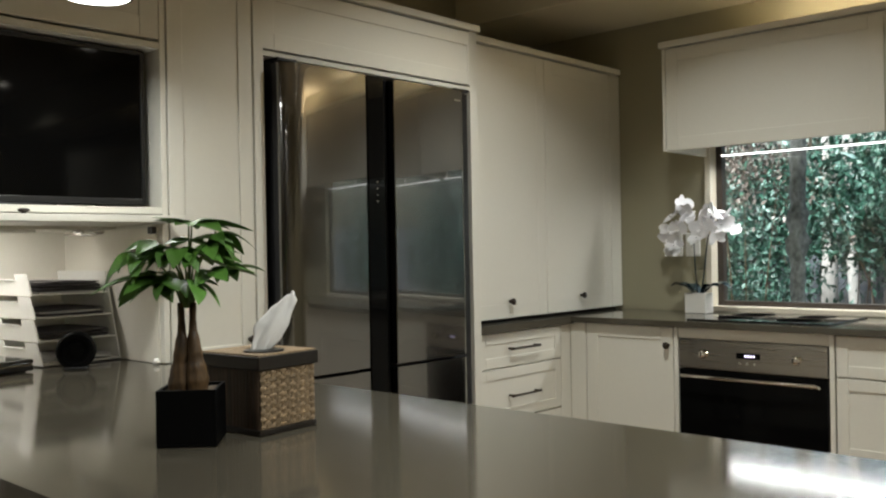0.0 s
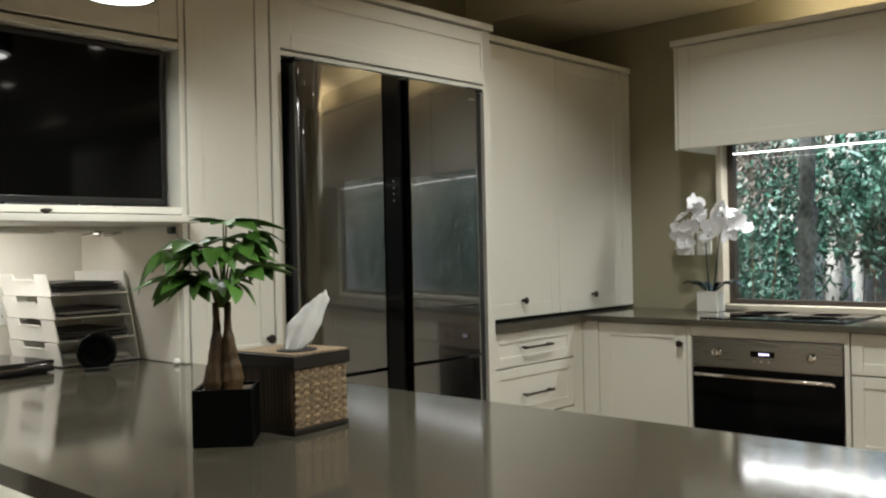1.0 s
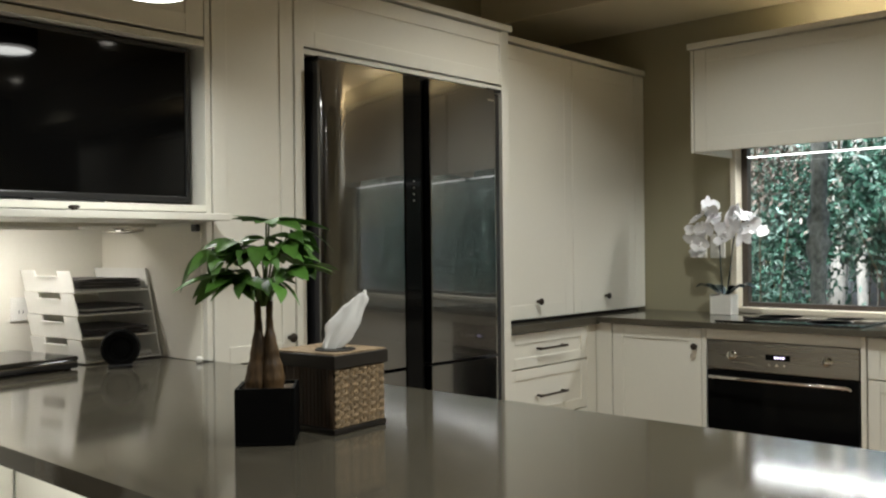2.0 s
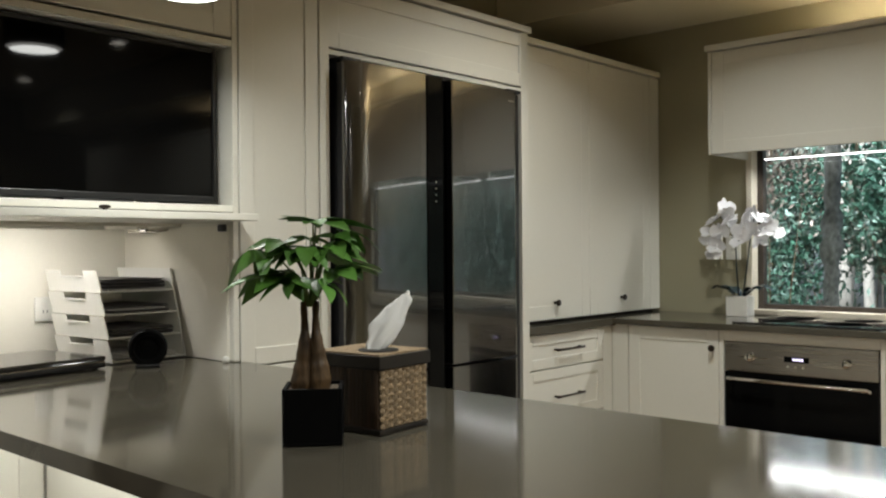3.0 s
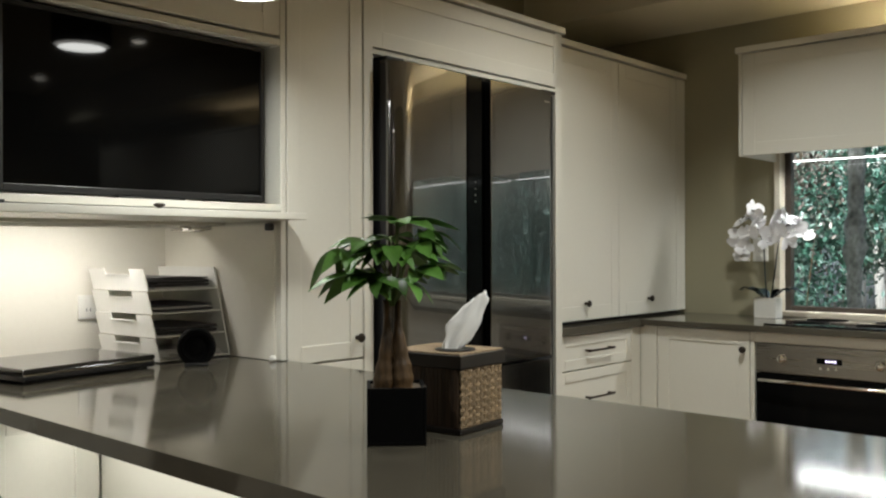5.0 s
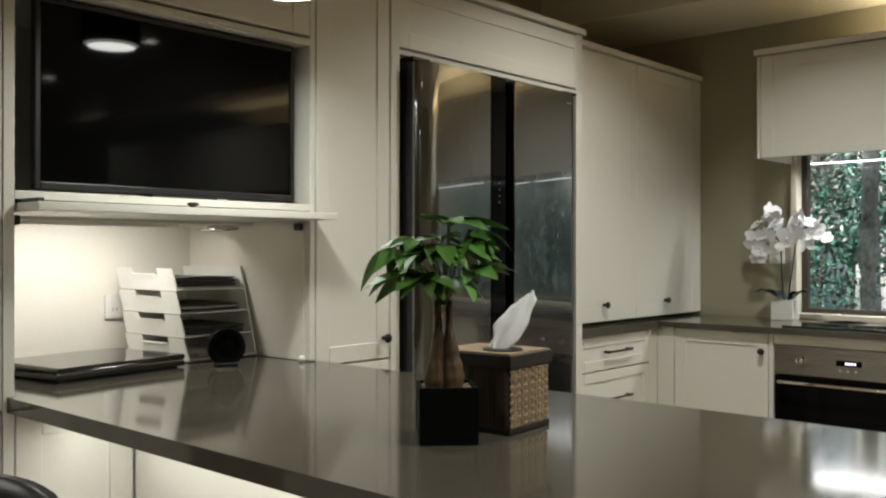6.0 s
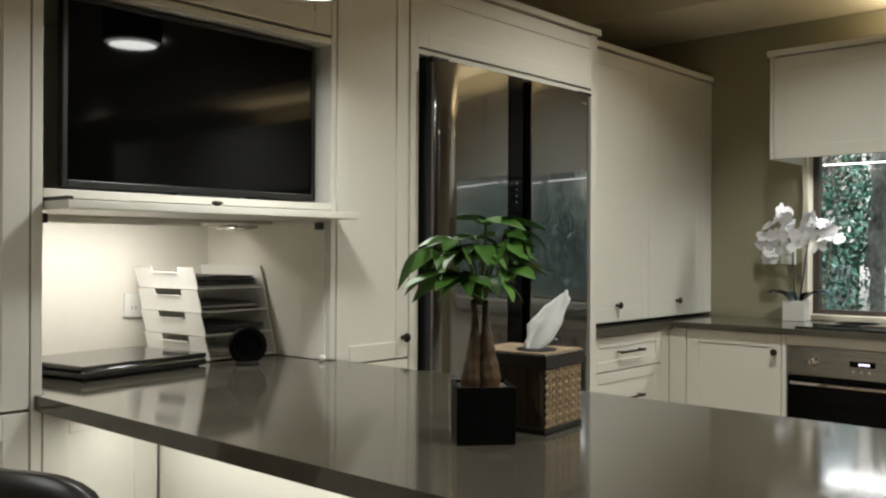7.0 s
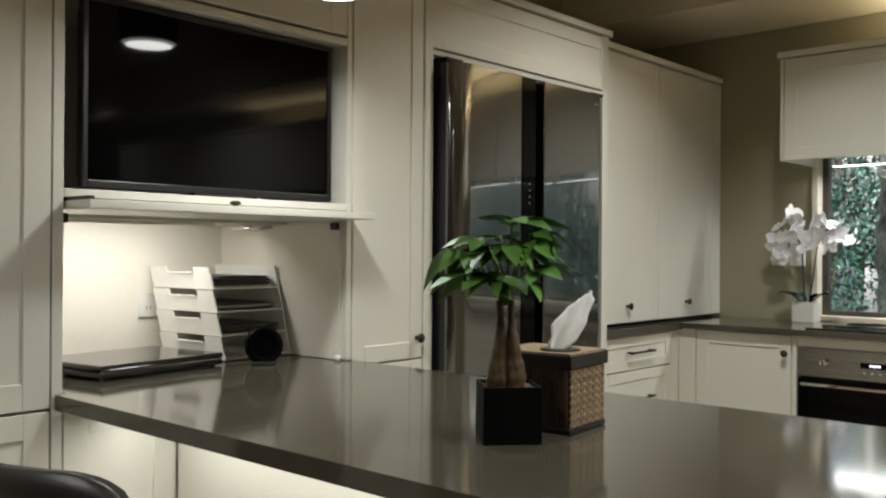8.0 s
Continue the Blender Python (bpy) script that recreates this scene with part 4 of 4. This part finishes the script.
r3 = random.Random(11)
BLOOMS = [(-0.053, -0.045, 0.528, 0.034), (-0.096, -0.05, 0.468, 0.036), (-0.038, -0.05, 0.462, 0.034), (-0.118, -0.045, 0.410, 0.034), (-0.063, -0.055, 0.418, 0.036), (-0.083, -0.045, 0.365, 0.030), (-0.020, -0.03, 0.475, 0.024),
          (0.049, -0.03, 0.445, 0.040), (0.109, -0.035, 0.440, 0.042), (0.074, -0.04, 0.388, 0.044), (0.139, -0.035, 0.395, 0.042), (0.179, -0.025, 0.372, 0.036), (0.029, -0.035, 0.378, 0.036), (0.109, -0.045, 0.350, 0.036), (0.014, -0.03, 0.338, 0.030),
          (-0.128, -0.04, 0.372, 0.030), (-0.100, -0.05, 0.335, 0.030), (-0.105, -0.04, 0.305, 0.026), (-0.03, -0.04, 0.50, 0.030), (0.155, -0.03, 0.432, 0.036), (0.085, -0.03, 0.46, 0.034)]
for bx, by, bz, size in BLOOMS:
    bz -= 0.032 if bx < -0.01 else 0.0
    bm = bmesh.new()
    face = pose(bx, by, bz, 90 + r3.uniform(-55, 40), r3.uniform(-30, 30), r3.uniform(-50, 70))
    for k, (ang, ln, wd) in enumerate(((90, 1.0, 0.7), (215, 1.0, 0.7), (325, 1.0, 0.7), (10, 1.1, 1.15), (170, 1.1, 1.15))):
        petal(bm, face @ pose(0, 0, 0.001 * k, 0, 0, ang + r3.uniform(-12, 12)), size * ln * r3.uniform(1.15, 1.45), size * wd * r3.uniform(1.15, 1.5), r3.uniform(0.05, 0.35))
    petal(bm, face @ pose(0, 0, 0.004, 0, -35, 270), size * 0.5, size * 0.35, 0.6)
    part("flower", bm, PETAL, orc, "white orchid flower", True)

# ---- chair at the island ----
ch = thing("dining_chair", "black moulded chair with a curved back beside the island", "chair", (0.453, -3.588, 0), 15)
bk = bmesh.new()
NB = 22
front, rear = [], []
for j in range(11):
    s = j / 10
    fr, rr = [], []
    for i in range(NB + 1):
        a = -1 + 2 * i / NB
        top = 0.885 - 0.030 * abs(a) ** 6
        z = 0.46 + (top - 0.46) * s
        half = 0.225 - 0.02 * (1 - s) - 0.035 * max(0, (s - 0.86) / 0.14) ** 2 * 1.0
        y = -0.06 - 0.07 * s + 0.055 * a * a
        fr.append(bk.verts.new((a * half, y, z)))
        rr.append(bk.verts.new((a * half * 1.02, y - 0.026, z)))
    front.append(fr)
    rear.append(rr)
for g in (front, rear):
    for r0, r1 in zip(g, g[1:]):
        for i in range(NB):
            bk.faces.new((r0[i], r0[i + 1], r1[i + 1], r1[i]))
for i in range(NB):
    bk.faces.new((front[-1][i], front[-1][i + 1], rear[-1][i + 1], rear[-1][i]))
    bk.faces.new((front[0][i], front[0][i + 1], rear[0][i + 1], rear[0][i]))
for j in range(10):
    for e in (0, NB):
        bk.faces.new((front[j][e], front[j + 1][e], rear[j + 1][e], rear[j][e]))
CHAIR = material("black_chair_leather", (0.014, 0.012, 0.011), 0.4, vary=0.2, scale=8, grain=180, bump=0.06)
part("backrest", bk, CHAIR, ch, "curved black backrest", True)
part("seat", box((-0.22, -0.12, 0.43), (0.22, 0.28, 0.475), 0.015), CHAIR, ch, "padded black seat")
for lx in (-0.19, 0.19):
    for ly in (-0.10, 0.24):
        part("leg", tube([(lx, ly, 0.431), (lx * 1.1, ly * 1.15, 0.0)], [0.014, 0.010], 12), BLACK_PLASTIC, ch, "", True)

# ---- garden outside the window ----
structure("ground", box((-40, 0.15, -0.35), (40, 60, -0.20)), GARDEN_SOIL, "leaf-littered garden soil outside", "ground")


def garden_tree(name, x, y, r, mat, label, bend, seed, collar=None, height=5.6):
    tr = thing(name, label, "tree", (x, y, -0.2))
    rr = random.Random(seed)
    pts, rad = [], []
    n = 110 if collar else 30
    for i in range(n + 1):
        s = i / n
        z = height * s
        pts.append((bend * math.sin(3 * s) + 0.015 * math.sin(9 * s + seed), 0.02 * math.cos(7 * s), z))
        q = r * (1 - 0.35 * s) * (1 + 0.08 * math.sin(13 * s + seed))
        if collar:
            q *= 1 + 0.42 * math.exp(-((z - collar) / 0.045) ** 2) + 0.30 * math.exp(-((z - collar - 0.13) / 0.04) ** 2) + 0.07 * math.sin(37 * z) * math.sin(23 * z + 1)
        rad.append(q)
    tb = tube(pts, rad, 20)
    if collar:
        for v in tb.verts:
            knot = math.exp(-((v.co.z - collar - 0.06) / 0.14) ** 2)
            v.co.x += r * (0.08 + 0.28 * knot) * math.sin(41 * v.co.z + 60 * v.co.y)
            v.co.y += r * (0.08 + 0.28 * knot) * math.sin(33 * v.co.z + 70 * v.co.x)
    part("trunk", tb, mat, tr, "", True)
    for k in range(5):
        z = height * (0.75 + 0.05 * k)
        a = rr.uniform(0, 6.28)
        part("limb", tube([(pts[int(n * (0.75 + 0.05 * k))][0], 0, z), (0.4 * math.cos(a), 0.4 * math.sin(a), z + 0.4), (0.9 * math.cos(a), 0.9 * math.sin(a), z + 0.9)], [r * 0.4, r * 0.25, r * 0.1], 8), mat, tr, "", True)
    bm = bmesh.new()
    crown = []
    for k in range(700):
        a, q, z = rr.uniform(0, 6.28), rr.uniform(0.2, 1.5), rr.uniform(height * 0.8, height + 0.8)
        crown.append((q * math.cos(a), q * math.sin(a), z))
    scatter(bm, crown, 0.05, 0.11, rr)
    part("crown", bm, HEDGE, tr, "loose green crown")
    return tr


def scatter(bm, places, s0, s1, rr):
    """Small folded leaves at the given places, each turned its own way."""
    for p in places:
        m = Matrix.Translation(p) @ Euler((rr.uniform(-1.3, 1.3), rr.uniform(-1.3, 1.3), rr.uniform(0, 6.28))).to_matrix().to_4x4()
        s = rr.uniform(s0, s1)
        a, b, c, d = [bm.verts.new(m @ Vector(q)) for q in ((-s, 0, 0), (0, -0.42 * s, 0.12 * s), (s, 0, 0.05 * s), (0, 0.42 * s, 0.12 * s))]
        bm.faces.new((a, b, c))
        bm.faces.new((a, c, d))


def shrub(name, x, y, rx, ry, z0, z1, count, s0, s1, mat, label, seed):
    sh = thing(name, label, "shrub", (x, y, -0.2))
    rr = random.Random(seed)
    centres = [(rr.uniform(-rx, rx), rr.uniform(-ry, ry), rr.uniform(z0, z1), rr.uniform(0.10, 0.26)) for _ in range(max(8, count // 150))]
    places = []
    for _ in range(count):
        c = rr.choice(centres)
        places.append((c[0] + rr.gauss(0, c[3]), c[1] + rr.gauss(0, c[3]), max(0.02, c[2] + rr.gauss(0, c[3] * 0.8))))
    bm = bmesh.new()
    scatter(bm, places, s0, s1, rr)
    part("foliage", bm, mat, sh, "dense small leaves")
    for k in range(4):
        c = centres[k]
        part("branch", tube([(c[0] * 0.3, c[1] * 0.3, 0.0), (c[0] * 0.6, c[1] * 0.6, c[2] * 0.6), (c[0], c[1], c[2])], [0.005, 0.004, 0.002], 7), BARK, sh, "", True)
    return sh


garden_tree("garden_tree", 0.43, 0.95, 0.044, TRUNK, "slender grey-barked tree close outside the window", 0.03, 3, 1.42)
garden_tree("garden_tree", -0.82, 4.90, 0.075, PALE_TRUNK, "pale-barked tree by the garden fence", 0.02, 5)
garden_tree("garden_tree", -0.62, 5.05, 0.06, PALE_TRUNK, "pale-barked tree by the garden fence", -0.03, 8)
for k in range(5):
    garden_tree("garden_tree", -3.0 + 0.76 * k + 0.12 * math.sin(5 * k), 6.9 + 0.25 * math.sin(3 * k), 0.035 + 0.012 * math.sin(7 * k), TRUNK, "slender grey tree standing before the fence", 0.03 * math.sin(4 * k), 40 + k, None, 6.2)
shrub("garden_shrub", -1.20, 2.5, 0.5, 0.5, 0.3, 1.75, 6500, 0.014, 0.040, HEDGE, "dense dark green garden shrub", 21)
shrub("garden_shrub", -2.3, 4.4, 0.9, 0.6, 0.4, 2.2, 8000, 0.022, 0.055, HEDGE, "tall dark green garden shrub", 22)
shrub("garden_shrub", 0.50, 3.4, 0.7, 0.5, 1.35, 2.1, 5500, 0.018, 0.048, HEDGE, "leafy green garden shrub", 23)
shrub("garden_shrub", -1.2, 6.2, 2.2, 0.5, 1.2, 2.4, 9000, 0.030, 0.070, HEDGE, "tall green hedge before the fence", 24)
shrub("garden_shrub", -0.30, 3.7, 0.75, 0.35, 1.35, 2.1, 5500, 0.018, 0.050, HEDGE, "leafy green shrub before the pale trees", 27)
shrub("garden_shrub", -0.72, 3.2, 0.22, 0.2, 0.75, 1.25, 1800, 0.016, 0.042, HEDGE, "low leafy green shrub under the trees", 28)
shrub("garden_shrub", -0.42, 2.2, 0.30, 0.2, 1.85, 2.15, 2400, 0.008, 0.028, HEDGE_DRY, "bare twiggy shrub with dry leaves", 25)
# Unseen foliage columns, added to break the island's sky reflection into streaks.
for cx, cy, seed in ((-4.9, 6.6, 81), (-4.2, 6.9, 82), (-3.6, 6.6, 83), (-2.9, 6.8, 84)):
    shrub("reflection_foliage", cx, cy, 0.08, 0.10, 1.4, 5.2, 1500, 0.04, 0.075, HEDGE_DIMMED, "slim foliage column added out of view to streak the island's sky reflection", seed)
# Out-of-view shrubs, leaf colour darkened to keep their fridge reflection dim.
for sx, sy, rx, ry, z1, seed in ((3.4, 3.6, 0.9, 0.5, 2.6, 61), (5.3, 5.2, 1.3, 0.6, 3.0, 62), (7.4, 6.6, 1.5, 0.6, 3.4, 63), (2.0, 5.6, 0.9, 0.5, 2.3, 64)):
    shrub("garden_shrub", sx, sy, rx, ry, 0.3, z1, 7000, 0.035, 0.07, HEDGE_DIMMED, "tall shrub along the fence with leaves darkened to dim its reflection", seed)
for k in range(6):
    garden_tree("garden_tree", 2.6 + 0.95 * k, 5.0 + 0.5 * math.sin(2 * k) + 0.35 * k, 0.06, TRUNK, "slender grey tree standing before the fence", 0.04 * math.sin(3 * k), 70 + k, None, 6.0)
fence = thing("garden_fence", "weathered blue-grey paling fence behind the garden", "fence")
pal = bpy.data.meshes.new("paling")
fb = box((-0.07, -0.009, -0.2), (0.07, 0.009, 1.6), 0.003)
fb.to_mesh(pal)
fb.free()
pal.materials.append(FENCE)
for i in range(120):
    ob = new("paling", pal)
    ob.parent = fence
    ob.matrix_basis = pose(-6 + 0.15 * i, 7.6 + 0.004 * (i % 3), 0)
for z in (0.3, 1.3):
    part("rail", box((-6.1, 7.615, z), (12.0, 7.66, z + 0.08)), FENCE, fence)
